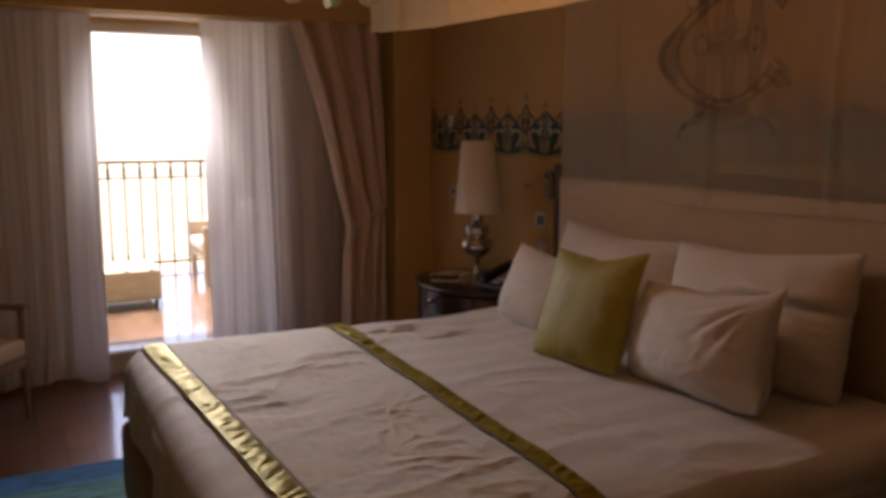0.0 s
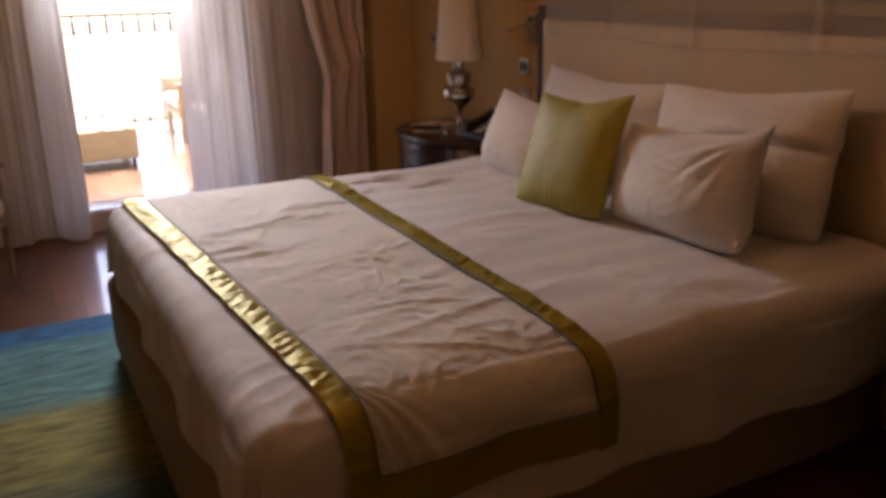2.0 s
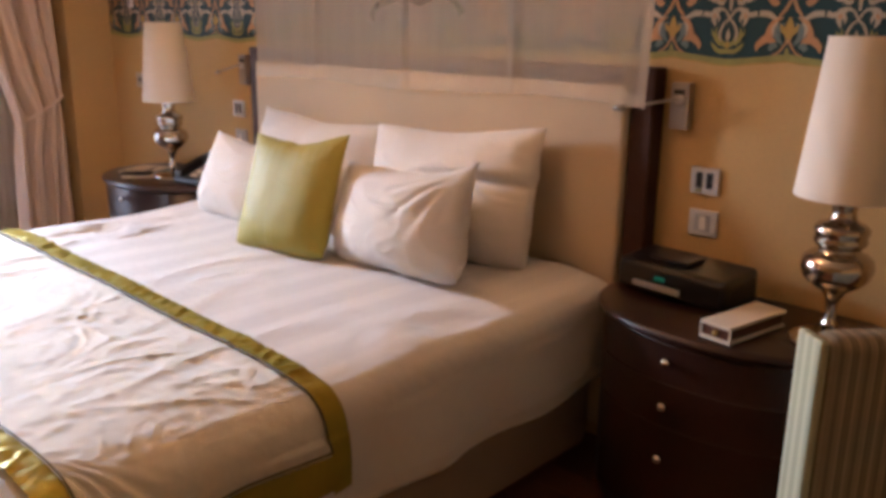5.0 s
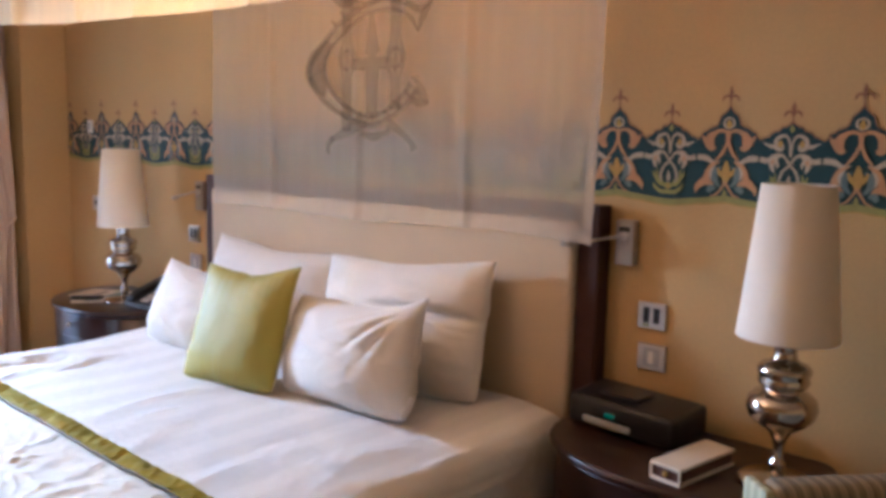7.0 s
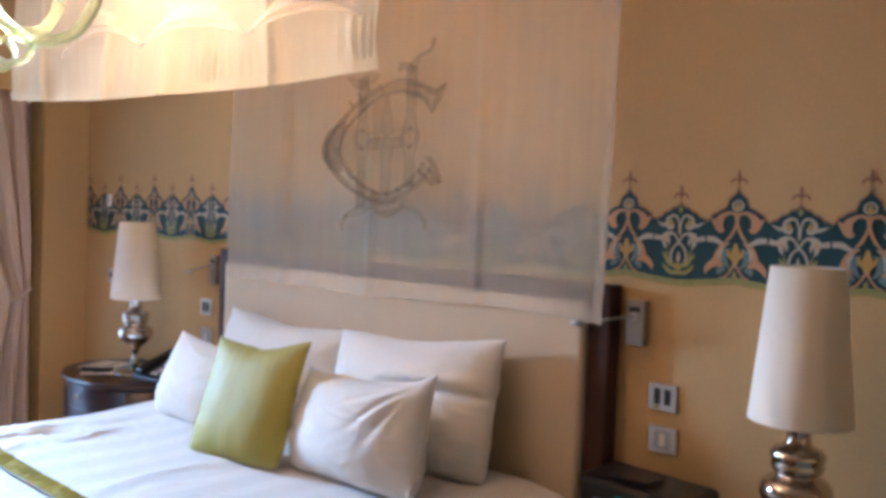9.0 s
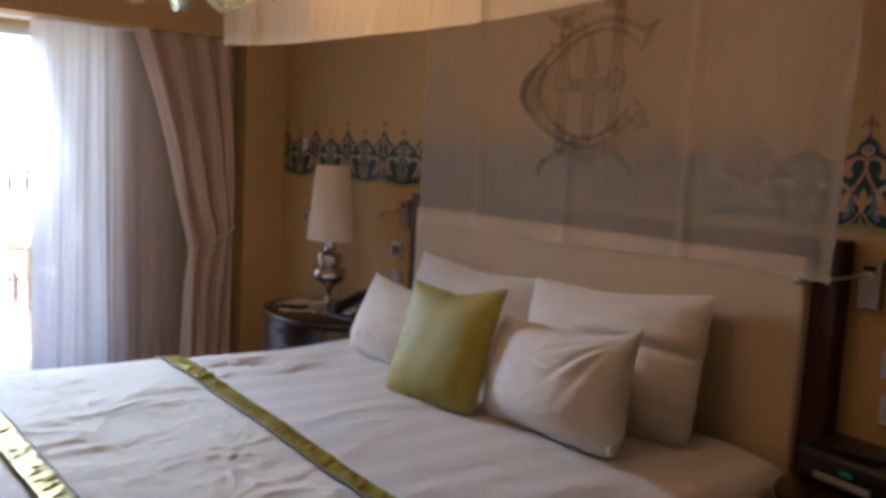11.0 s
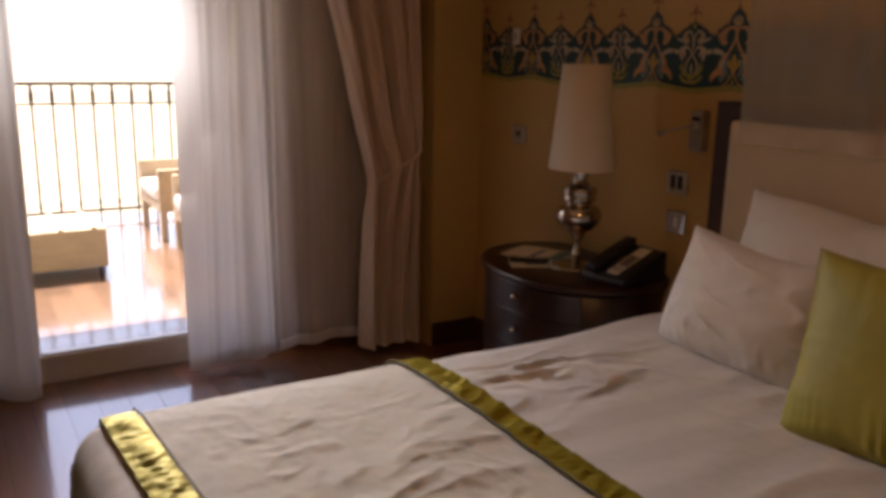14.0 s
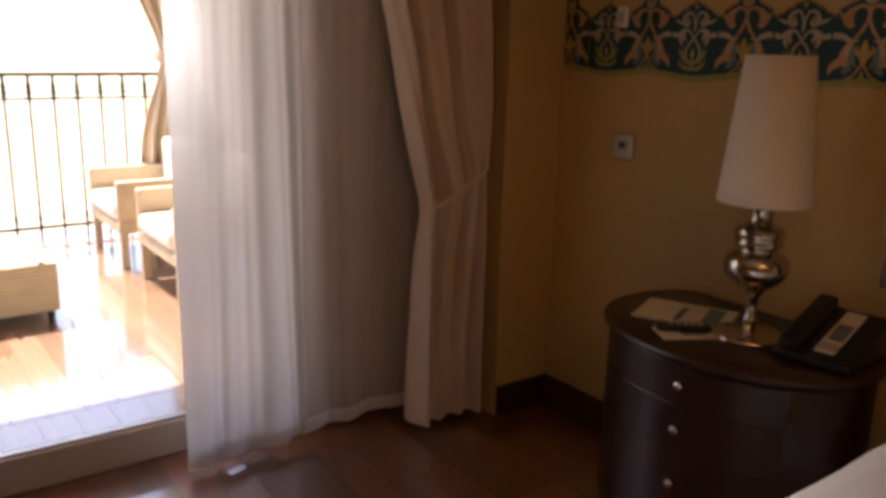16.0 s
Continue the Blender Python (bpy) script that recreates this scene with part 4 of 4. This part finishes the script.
        ribbon([(0.004, 1.420), (0.018, 1.428), (0.026, 1.444)], [0.018, 0.014, 0.003], 4)
        ribbon([(0.0, 1.404), (0.010, 1.386), (0.026, 1.366), (0.044, 1.360)], [0.008, 0.006, 0.006, 0.003], 1)
        ribbon([(0, 1.382), (0, 1.370), (0, 1.358)], [0.002, 0.014, 0.003], 3, False, 4)
    else:
        ribbon([(0, 1.566), (0, 1.556), (0, 1.544)], [0.002, 0.016, 0.002], 3, False, 4)
        # paired scrolls
        ribbon([(0, 1.480), (0.003, 1.512), (0.012, 1.534), (0.028, 1.536), (0.042, 1.524), (0.040, 1.504), (0.026, 1.500), (0.020, 1.512)], [0.007, 0.006, 0.007, 0.009, 0.012, 0.012, 0.010, 0.005], 2)
        ribbon([(0.029, 1.524), (0.030, 1.514), (0.030, 1.506)], [0.006, 0.015, 0.006], 4, True, 4)
        ribbon([(0.038, 1.510), (0.056, 1.508), (0.080, 1.518)], [0.014, 0.011, 0.002], 2)
        # lilies
        ribbon([(0.0, 1.458), (0.012, 1.476), (0.028, 1.484), (0.046, 1.474), (0.050, 1.454), (0.043, 1.436)], [0.005, 0.006, 0.009, 0.024, 0.015, 0.003], 2)
        ribbon([(0.040, 1.470), (0.034, 1.458), (0.034, 1.446)], [0.010, 0.009, 0.002], 2)
        ribbon([(0.044, 1.476), (0.064, 1.468), (0.084, 1.472)], [0.012, 0.014, 0.016], 2)
        ribbon([(0.046, 1.470), (0.050, 1.458)], [0.010, 0.006], 1, True, 4)
        # vase
        ribbon([(0.010, 1.468), (0.0, 1.458), (0.016, 1.442), (0.026, 1.418), (0.022, 1.392), (0.008, 1.380)], [0.005, 0.006, 0.007, 0.008, 0.008, 0.004], 2)
        ribbon([(0, 1.430), (0, 1.410), (0, 1.394)], [0.002, 0.014, 0.005], 2, False, 4)
        ribbon([(0.022, 1.384), (0.038, 1.404), (0.038, 1.434)], [0.012, 0.013, 0.002], 3)
        ribbon([(0.028, 1.400), (0.046, 1.412), (0.052, 1.428)], [0.008, 0.009, 0.002], 3)
        ribbon([(0.0, 1.384), (0.014, 1.386), (0.020, 1.400)], [0.018, 0.012, 0.003], 3)
        ribbon([(0.0, 1.366), (0.024, 1.366), (0.044, 1.380), (0.050, 1.392)], [0.014, 0.013, 0.010, 0.002], 3)
        ribbon([(0, 1.392), (0, 1.382), (0, 1.374)], [0.003, 0.012, 0.003], 4, False, 4)
    return mesh_of(name, bm, mats)


frieze = tagged(new("painted_frieze"), "teal and peach painted frieze along the cream wall", "frieze", kind="structure")
tall_mesh, short_mesh = motif_mesh("tall_motif", True), motif_mesh("short_motif", False)
tips = [5.29 - 0.3715 * i for i in range(5)] + [3.804 - 0.3580 * i for i in range(1, 7)] + [1.656 - 0.352 * i for i in range(1, 11)]
for i, y in enumerate(tips):
    if i:
        m = new("motif", tall_mesh)
        m.parent, m.location = frieze, (0, y, 0)
        m.scale = (1, (tips[i - 1] - y) / 0.364, 1)
    if i + 1 < len(tips):
        m = new("motif", short_mesh)
        m.parent, m.location = frieze, (0, (y + tips[i + 1]) / 2, 0)
        m.scale = (1, (y - tips[i + 1]) / 0.364, 1)
hb = motif_mesh("half_motif", True)
m = new("motif", hb)
m.parent, m.location = frieze, (0, tips[0], 0)
hbm = bmesh.new()
hbm.from_mesh(hb)
bmesh.ops.bisect_plane(hbm, geom=hbm.verts[:] + hbm.edges[:] + hbm.faces[:], plane_co=(0, 0.03, 0), plane_no=(0, 1, 0), clear_outer=True)
hbm.to_mesh(hb)
hbm.free()

# ---- bedside tables ----


def oval(yc, xc, a, b, k, n=72):
    out = []
    for i in range(n):
        t = 2 * math.pi * i / n
        c, s = math.cos(t), math.sin(t)
        x = xc + b * math.copysign(abs(c) ** (2 / k), c)
        y = yc + a * math.copysign(abs(s) ** (2 / k), s)
        out.append((min(x, -0.022), y))
    return out


def extrude_ring(rings):
    """rings: (outline, z) from bottom to top."""
    bm = bmesh.new()
    rows = [[bm.verts.new((x, y, z)) for x, y in o] for o, z in rings]
    for a, b in zip(rows, rows[1:]):
        for i in range(len(a)):
            bm.faces.new((a[i], a[(i + 1) % len(a)], b[(i + 1) % len(b)], b[i]))
    bm.faces.new(rows[0][::-1])
    bm.faces.new(rows[-1])
    return bm


def nightstand(yc, label, xc, deep, ky):
    t = thing("nightstand", label, "nightstand", (0, yc, 0), group="bedside tables")
    o = lambda d: oval(0, xc, 0.395 + d, deep + d, 2.1)
    part("plinth", extrude_ring([(o(-0.05), 0.0), (o(-0.05), 0.06)]), DARK, t)
    part("body", extrude_ring([(o(-0.02), 0.06), (o(-0.012), 0.07), (o(-0.012), 0.625), (o(-0.02), 0.63)]), DARK, t, "", True)
    part("top", extrude_ring([(o(-0.004), 0.631), (o(0.008), 0.638), (o(0.010), 0.648), (o(0.006), 0.656), (o(-0.004), 0.66)]), DARK, t, "glossy mahogany top", True)

    def strip(z0, z1, arc, d):
        bm = bmesh.new()
        row = []
        for x, y in oval(0, xc, 0.383 + d, deep - 0.012 + d, 2.1, 180):
            if x < -0.26 and arc[0] < y < arc[1]:
                row.append((x, y))
        row.sort(key=lambda q: q[1])
        inner = [((x - xc) * 0.97 + xc, y * 0.985) for x, y in row]
        vs = [[bm.verts.new((x, y, z)) for x, y in r] for r, z in ((inner, z0), (row, z0), (row, z1), (inner, z1))]
        for a, b in zip(vs, vs[1:]):
            for i in range(len(row) - 1):
                bm.faces.new((a[i], a[i + 1], b[i + 1], b[i]))
        return bm
    for z0, z1 in ((0.52, 0.622), (0.395, 0.512), (0.10, 0.387)):
        d = part("drawer", strip(z0, z1, (-0.30, 0.30), 0.0025), DARK, t)
        zk = {0.52: 0.579, 0.395: 0.453, 0.10: 0.298}[z0]
        k = lathe([(0.006, 0), (0.006, 0.012), (0.013, 0.018), (0.014, 0.026), (0.006, 0.032)], 14)
        bmesh.ops.transform(k, matrix=pose(xc - (deep - 0.013) * math.sqrt(1 - (ky / 0.383) ** 2), ky, zk, 0, -90, 0), verts=k.verts)
        part("knob", k, CHROME, d, "small chrome knob", True)
    return t


nightstand(4.315, "dark mahogany oval bedside table with three drawers", -0.225, 0.31, -0.06)
nightstand(1.285, "dark mahogany oval bedside table with three drawers", -0.20, 0.29, 0.05)


def table_lamp(at):
    l = thing("table_lamp", "chrome baluster table lamp with a tall ivory shade", "table lamp", at, group="bedside lamps")
    part("foot", lathe([(0.098, 0), (0.10, 0.004), (0.09, 0.010), (0.03, 0.014), (0.018, 0.02)], 40), CHROME, l, "", True)
    part("body", lathe([(0.018, 0.021), (0.015, 0.035), (0.021, 0.045), (0.021, 0.052), (0.013, 0.06), (0.013, 0.095), (0.018, 0.115), (0.032, 0.138), (0.060, 0.155), (0.080, 0.175), (0.087, 0.200), (0.082, 0.222), (0.068, 0.235), (0.052, 0.241), (0.048, 0.250), (0.060, 0.258), (0.064, 0.268), (0.058, 0.276), (0.064, 0.285), (0.066, 0.298), (0.058, 0.308), (0.038, 0.314), (0.030, 0.325), (0.028, 0.342), (0.033, 0.360), (0.037, 0.375), (0.035, 0.382), (0.012, 0.386), (0.010, 0.62)], 48), CHROME, l, "polished chrome baluster body", True)
    bm = lathe([(0.123, 0.378), (0.087, 0.757), (0.084, 0.757), (0.120, 0.378)], 56)
    for f in [f for f in bm.faces if len(f.verts) > 4]:
        bm.faces.remove(f)
    part("shade", bm, SHADE, l, "tapered ivory fabric shade", True)
    ring = tube([(0.1215 * math.cos(a / 12 * math.pi), 0.1215 * math.sin(a / 12 * math.pi), 0.379) for a in range(25)], 0.003, 6)
    part("shade_trim", ring, SHADE, l, "", True)
    part("spider", box(-0.094, -0.003, 0.612, 0.094, 0.003, 0.616), STEEL, l)
    part("light_bulb", lathe([(0.012, 0.44), (0.02, 0.48), (0.028, 0.52), (0.02, 0.55), (0.004, 0.56)], 16), WHITE, l, "", True)
    return l


lamp = table_lamp((-0.25, 4.259, 0.661))
copy_thing(lamp, pose(-0.25, 1.02, 0.661))

# ---- things on the bedside tables ----


def clock_radio():
    r = thing("clock_radio", "black table radio with silver slot and green display", "radio", (-0.15, 1.47, 0.661), -6)
    bm = box(-0.09, -0.185, 0.006, 0.09, 0.185, 0.105, 0.022, 4)
    for v in bm.verts:
        if v.co.x < 0:
            v.co.x -= 0.035 * (1 - (v.co.y / 0.185) ** 2)
            v.co.z -= 0.012 * (v.co.z > 0.05)
    part("body", bm, BLACK, r, "", True)
    part("disc_slot", box(-0.128, -0.06, 0.03, -0.118, 0.10, 0.047, 0.002), GREY, r, "silver slot")
    part("display", box(-0.127, -0.005, 0.060, -0.118, 0.025, 0.070, 0.001), LED, r, "green lit display")
    part("top_panel", box(-0.06, -0.04, 0.104, 0.03, 0.09, 0.110, 0.003), BLACK, r)
    for y in (-0.15, 0.15):
        part("foot", lathe([(0.012, 0), (0.012, 0.008)], 10, (0, y, 0)), BLACK, r)


clock_radio()


def stationery_box():
    b = thing("stationery_box", "brown leather stationery box with cream lid", "box", (-0.335, 1.205, 0.661), -9.7)
    part("tray", box(-0.125, -0.045, 0, 0.125, 0.045, 0.008, 0.002), PAPER, b)
    part("body", box(-0.119, -0.039, 0.008, 0.119, 0.039, 0.038, 0.003), LEATHER, b, "brown leather drawer")
    part("lid", box(-0.125, -0.045, 0.038, 0.125, 0.045, 0.047, 0.002), PAPER, b, "cream paper lid")
    for y in (-0.045, 0.041):
        part("side", box(-0.125, y, 0.0085, -0.119, y + 0.004, 0.0375), PAPER, b)
    part("pull", lathe([(0.006, -0.006), (0.008, 0), (0.006, 0.006)], 12, (-0.123, 0, 0.023)), OCHRE, b)


stationery_box()


def telephone():
    t = thing("telephone", "black desk telephone with a printed card", "telephone", (-0.20, 4.05, 0.661), -84)

    def on_top(bm, lift):
        for v in bm.verts:
            v.co.z += 0.062 + 0.36 * v.co.y + lift
        return bm
    bm = box(-0.10, -0.115, 0, 0.10, 0.115, 0.05, 0.008, 3)
    for v in bm.verts:
        if v.co.z > 0.025:
            v.co.z += 0.012 + 0.36 * v.co.y
    part("body", bm, BLACK, t, "", True)
    h = box(-0.092, -0.11, 0.0, -0.038, 0.11, 0.028, 0.010, 3)
    for v in h.verts:
        v.co.z += 0.010 * (abs(v.co.y) < 0.06)
    part("handset", on_top(h, 0.001), BLACK, t, "", True)
    part("card", on_top(box(-0.006, -0.085, 0.0, 0.046, 0.095, 0.003, 0.001), 0.001), PAPER, t, "cream printed card")
    part("print_block", on_top(box(0.002, -0.035, 0.0032, 0.042, 0.035, 0.0042), 0.001), INK, t, "grey printed block")
    for i in range(3):
        part("print_bar", on_top(box(0.0, -0.075 + 0.011 * i, 0.0032, 0.045, -0.070 + 0.011 * i, 0.0042), 0.001), INK, t)
    for i in range(4):
        part("button", on_top(box(0.068, -0.06 + 0.03 * i, 0.0, 0.086, -0.046 + 0.03 * i, 0.006, 0.001), 0.0), BLACK, t)


telephone()
for name, label, cat, x, y, w, d, z, turn, mat in (
        ("magazine", "folded printed magazine on the bedside table", "magazine", -0.255, 4.47, 0.20, 0.27, 0.661, 25, PAPER),
        ("notepad", "cream notepad lying on the table edge", "notepad", -0.39, 4.36, 0.10, 0.16, 0.661, 62, PAPER),
        ("remote_control", "black television remote control on the notepad", "remote control", -0.385, 4.375, 0.045, 0.15, 0.668, 50, BLACK)):
    n = thing(name, label, cat, (x, y, z), turn)
    if name == "remote_control":
        part("body", box(-w / 2, -d / 2, 0, w / 2, d / 2, 0.018, 0.006, 3), mat, n, "", True)
        for i in range(5):
            part("button", box(-0.012, -0.05 + i * 0.02, 0.0178, 0.012, -0.04 + i * 0.02, 0.020, 0.001), GREY, n)
    else:
        part("cover", box(-w / 2, -d / 2, 0, w / 2, d / 2, 0.006, 0.0015), mat, n)
        part("print_bar", box(-w / 2 + 0.02, -d / 2 + 0.03, 0.0062, w / 2 - 0.02, -d / 2 + 0.08, 0.0075), SLATE, n)
        part("print_bar", box(-w / 2 + 0.02, 0, 0.0062, w / 4, 0.02, 0.0075), INK, n)

# ---- wall fittings ----


def switch_plate(name, label, y, z, kind):
    s = thing(name, label, "switch", (-0.001, y, z))
    part("plate", box(-0.010, -0.047, -0.041, 0, 0.047, 0.041, 0.003), STEEL, s, "brushed steel plate")
    if kind == "keys":
        for a in (-0.027, 0.007):
            part("key", box(-0.014, a, -0.022, -0.009, a + 0.020, 0.026, 0.002), BLACK, s, "black rocker key")
        part("marker", box(-0.0125, 0.007, -0.034, -0.0095, 0.027, -0.026, 0.001), SAGE, s)
    elif kind == "socket":
        part("insert", box(-0.012, -0.027, -0.028, -0.009, 0.027, 0.028, 0.002), GREY, s)
        part("shutter", box(-0.014, -0.010, -0.020, -0.011, 0.010, 0.020, 0.002), WHITE, s)
    else:
        part("insert", box(-0.013, -0.024, -0.020, -0.009, 0.024, 0.022, 0.002), GREY, s)
        part("display", box(-0.0145, -0.014, -0.006, -0.0125, 0.014, 0.014, 0.001), BLACK, s)
    return s


switch_plate("light_switch", "steel switch plate with two black keys", 1.507, 0.979, "keys")
switch_plate("wall_socket", "brushed steel wall socket", 1.501, 0.849, "socket")
switch_plate("light_switch", "steel switch plate with two black keys", 4.008, 1.005, "keys")
switch_plate("wall_socket", "brushed steel wall socket", 3.998, 0.860, "socket")
switch_plate("thermostat", "small steel room thermostat", 4.992, 1.090, "dial")
sp = thing("sensor", "small white wall sensor set in the frieze", "sensor", (-0.006, 5.03, 1.525))
part("case", box(-0.016, -0.022, -0.035, 0, 0.022, 0.035, 0.005), WHITE, sp)
part("slot", box(-0.018, -0.010, -0.018, -0.0155, 0.010, 0.016, 0.001), GREY, sp)


def reading_light(y, to):
    s = thing("reading_light", "steel wall reading light with a bent slim arm", "wall lamp", (-0.001, y, 1.2), group="reading lights")
    part("plate", box(-0.038, -0.030, -0.070, 0, 0.030, 0.070, 0.005, 3), DSTEEL, s, "brushed steel back plate")
    part("slot", box(-0.0395, -0.018, 0.035, -0.0375, 0.018, 0.050, 0.001), BLACK, s)
    part("switch", lathe([(0.014, 0), (0.014, 0.006), (0.010, 0.008)], 20), STEEL, s)
    s.children[-1].matrix_basis = pose(-0.038, 0, -0.035, 0, -90, 0)
    pts = smooth_line([(-0.038, 0, 0.02), (-0.062, 0.012 * to, 0.020), (-0.085, 0.05 * to, 0.010), (-0.10, 0.10 * to, 0.0), (-0.11, 0.14 * to, -0.010)], 6)
    part("arm", tube(pts, 0.0045, 8), DSTEEL, s, "", True)
    h = tube([pts[-1] - Vector((0, 0.0, 0)), pts[-1] + Vector((-0.012, 0.035 * to, -0.004))], [0.010, 0.008], 12)
    part("head", h, DSTEEL, s, "", True)
    part("collar", lathe([(0.012, 0), (0.010, 0.01)], 14), STEEL, s)
    s.children[-1].matrix_basis = pose(-0.038, 0, 0.02, 0, -90, 0)
    return s


reading_light(1.599, 1)
reading_light(3.915, 0.55)

# ---- chairs ----


def striped_chair():
    c = thing("striped_chair", "upholstered chair in olive and cream stripes", "chair", (-0.535, 0.725, 0), -41)
    part("seat", box(-0.27, -0.56, 0.26, 0.27, -0.045, 0.45, 0.04, 4), STRIPEC, c, "", True)
    part("backrest", box(-0.25, -0.045, 0.28, 0.27, 0.045, 0.845, 0.040, 6), STRIPEC, c, "striped upholstered backrest", True)
    part("side_panel", box(-0.272, -0.045, 0.28, -0.251, 0.045, 0.843, 0.008, 3), PALEC, c, "pale striped side panel", True)
    for x in (-0.23, 0.23):
        for y in (-0.5, 0.0):
            part("leg", lathe([(0.016, 0), (0.024, 0.27)], 12, (x, y, 0)), DARK, c, "", True)


striped_chair()


def armchair():
    c = thing("armchair", "taupe wooden armchair with a cream seat cushion", "armchair", (-2.918, 5.027, 0), -125)
    for x in (-0.28, 0.28):
        part("front_leg", tube([(x, 0.345, 0.0), (x, 0.35, 0.30), (x, 0.35, 0.57)], [0.013, 0.023, 0.020], 12), TAUPE, c)
        part("back_leg", box(x - 0.02, -0.30, 0, x + 0.02, -0.26, 0.85, 0.005), TAUPE, c)
        part("arm", box(x - 0.028, -0.28, 0.57, x + 0.028, 0.385, 0.60, 0.01), TAUPE, c)
    part("seat_rail", box(-0.26, -0.27, 0.28, 0.26, 0.37, 0.335, 0.006), TAUPE, c)
    part("seat_cushion", box(-0.255, -0.27, 0.336, 0.255, 0.385, 0.43, 0.03, 4), UPHOL, c, "cream seat cushion", True)
    part("backrest", box(-0.255, -0.30, 0.435, 0.255, -0.22, 0.85, 0.025, 3), UPHOL, c, "cream back pad", True)


armchair()

# ---- rug ----
rug = thing("rug", "blue, teal and olive banded wool rug beside the bed", "rug", (-3.3, 3.12, 0.002))
part("mat", box(-1.2, -1.1, 0, 1.2, 1.1, 0.012, 0.004), RUG, rug)

# ---- chandelier ----


def chandelier(at, arms=6):
    c = thing("chandelier", "lit pale green glass chandelier with curled arms", "chandelier", at)
    part("stem", lathe([(0.004, -0.03), (0.02, -0.01), (0.03, 0.02), (0.012, 0.05), (0.03, 0.09), (0.045, 0.14), (0.02, 0.2), (0.012, 0.26), (0.025, 0.32), (0.012, 0.38), (0.006, CZ - at[2])], 24), AQUA, c, "", True)
    part("ceiling_cup", lathe([(0.05, CZ - at[2] - 0.05), (0.06, CZ - at[2])], 24), STEEL, c, "", True)
    for i in range(arms):
        a = 2 * math.pi * (i + 0.35) / arms
        d = Vector((math.cos(a), math.sin(a), 0))
        low = 0.0 if i % 2 else 0.05
        pts = smooth_line([d * 0.03 + Vector((0, 0, 0.16 + low)), d * 0.09 + Vector((0, 0, 0.10 + low)), d * 0.17 + Vector((0, 0, 0.05 + low)), d * 0.26 + Vector((0, 0, 0.07 + low)), d * 0.31 + Vector((0, 0, 0.15 + low)), d * 0.30 + Vector((0, 0, 0.20 + low))], 7)
        arm = part("arm", tube(pts, 0.015, 12), AQUA, c, "", True)
        e = pts[-1]
        part("drip_cup", lathe([(0.012, 0), (0.04, 0.012), (0.045, 0.022), (0.012, 0.018)], 20, e), AQUA, arm, "", True)
        part("candle_bulb", lathe([(0.009, 0.018), (0.010, 0.05), (0.018, 0.075), (0.014, 0.10), (0.003, 0.13)], 14, e), BULB, arm, "", True)
        curl = smooth_line([d * 0.05 + Vector((0, 0, 0.03)), d * 0.12 + Vector((0, 0, -0.01)), d * 0.17 + Vector((0, 0, 0.03)), d * 0.14 + Vector((0, 0, 0.07)), d * 0.11 + Vector((0, 0, 0.05))], 6)
        part("curl", tube(curl, 0.008, 10), AQUA, c, "", True)


chandelier((-1.66, 2.52, 1.84))

# ---- planks, last ----


def planks(parent, mat, x0, x1, y0, y1, z, width, seed, near):
    rnd = random.Random(seed)
    rest = bmesh.new()
    shared = {}
    made = 0
    x = x0
    while x < x1 - 0.01:
        w = min(width, x1 - x)
        y = y0
        first = True
        while y < y1 - 0.01:
            l = rnd.choice((0.9, 1.2, 1.5)) if not first else rnd.choice((0.4, 0.7, 1.0, 1.3))
            first = False
            l = min(l, y1 - y)
            if near(x, y) and made < 300:
                key = (round(w, 3), round(l, 2))
                if key not in shared:
                    shared[key] = mesh_of("plank", box(0.0007, 0.0007, -0.012, w - 0.0007, l - 0.0007, 0), mat)
                p = new("plank", shared[key])
                p.parent = parent
                p.location = (x, y, z)
                made += 1
            else:
                box(x + 0.0007, y + 0.0007, z - 0.012, x + w - 0.0007, y + l - 0.0007, z, bm=rest)
            y += l
        x += w
    if len(rest.verts):
        tagged(part("planks", rest, mat, parent), kind="stuff")
    else:
        rest.free()


planks(floor, PLANK, XW, -0.001, YB, YR - 0.013, 0.0, 0.12, 5, lambda x, y: x > -3.2 and y > 2.6)
planks(bpy.data.objects["balcony_floor"], DECK, -3.2, 0.4, 5.95, 8.95, 0.125, 0.12, 6, lambda x, y: True)
planks(bpy.data.objects["balcony_floor"], DECK, -2.049, -0.991, YR + 0.05, 5.948, 0.125, 0.12, 8, lambda x, y: True)
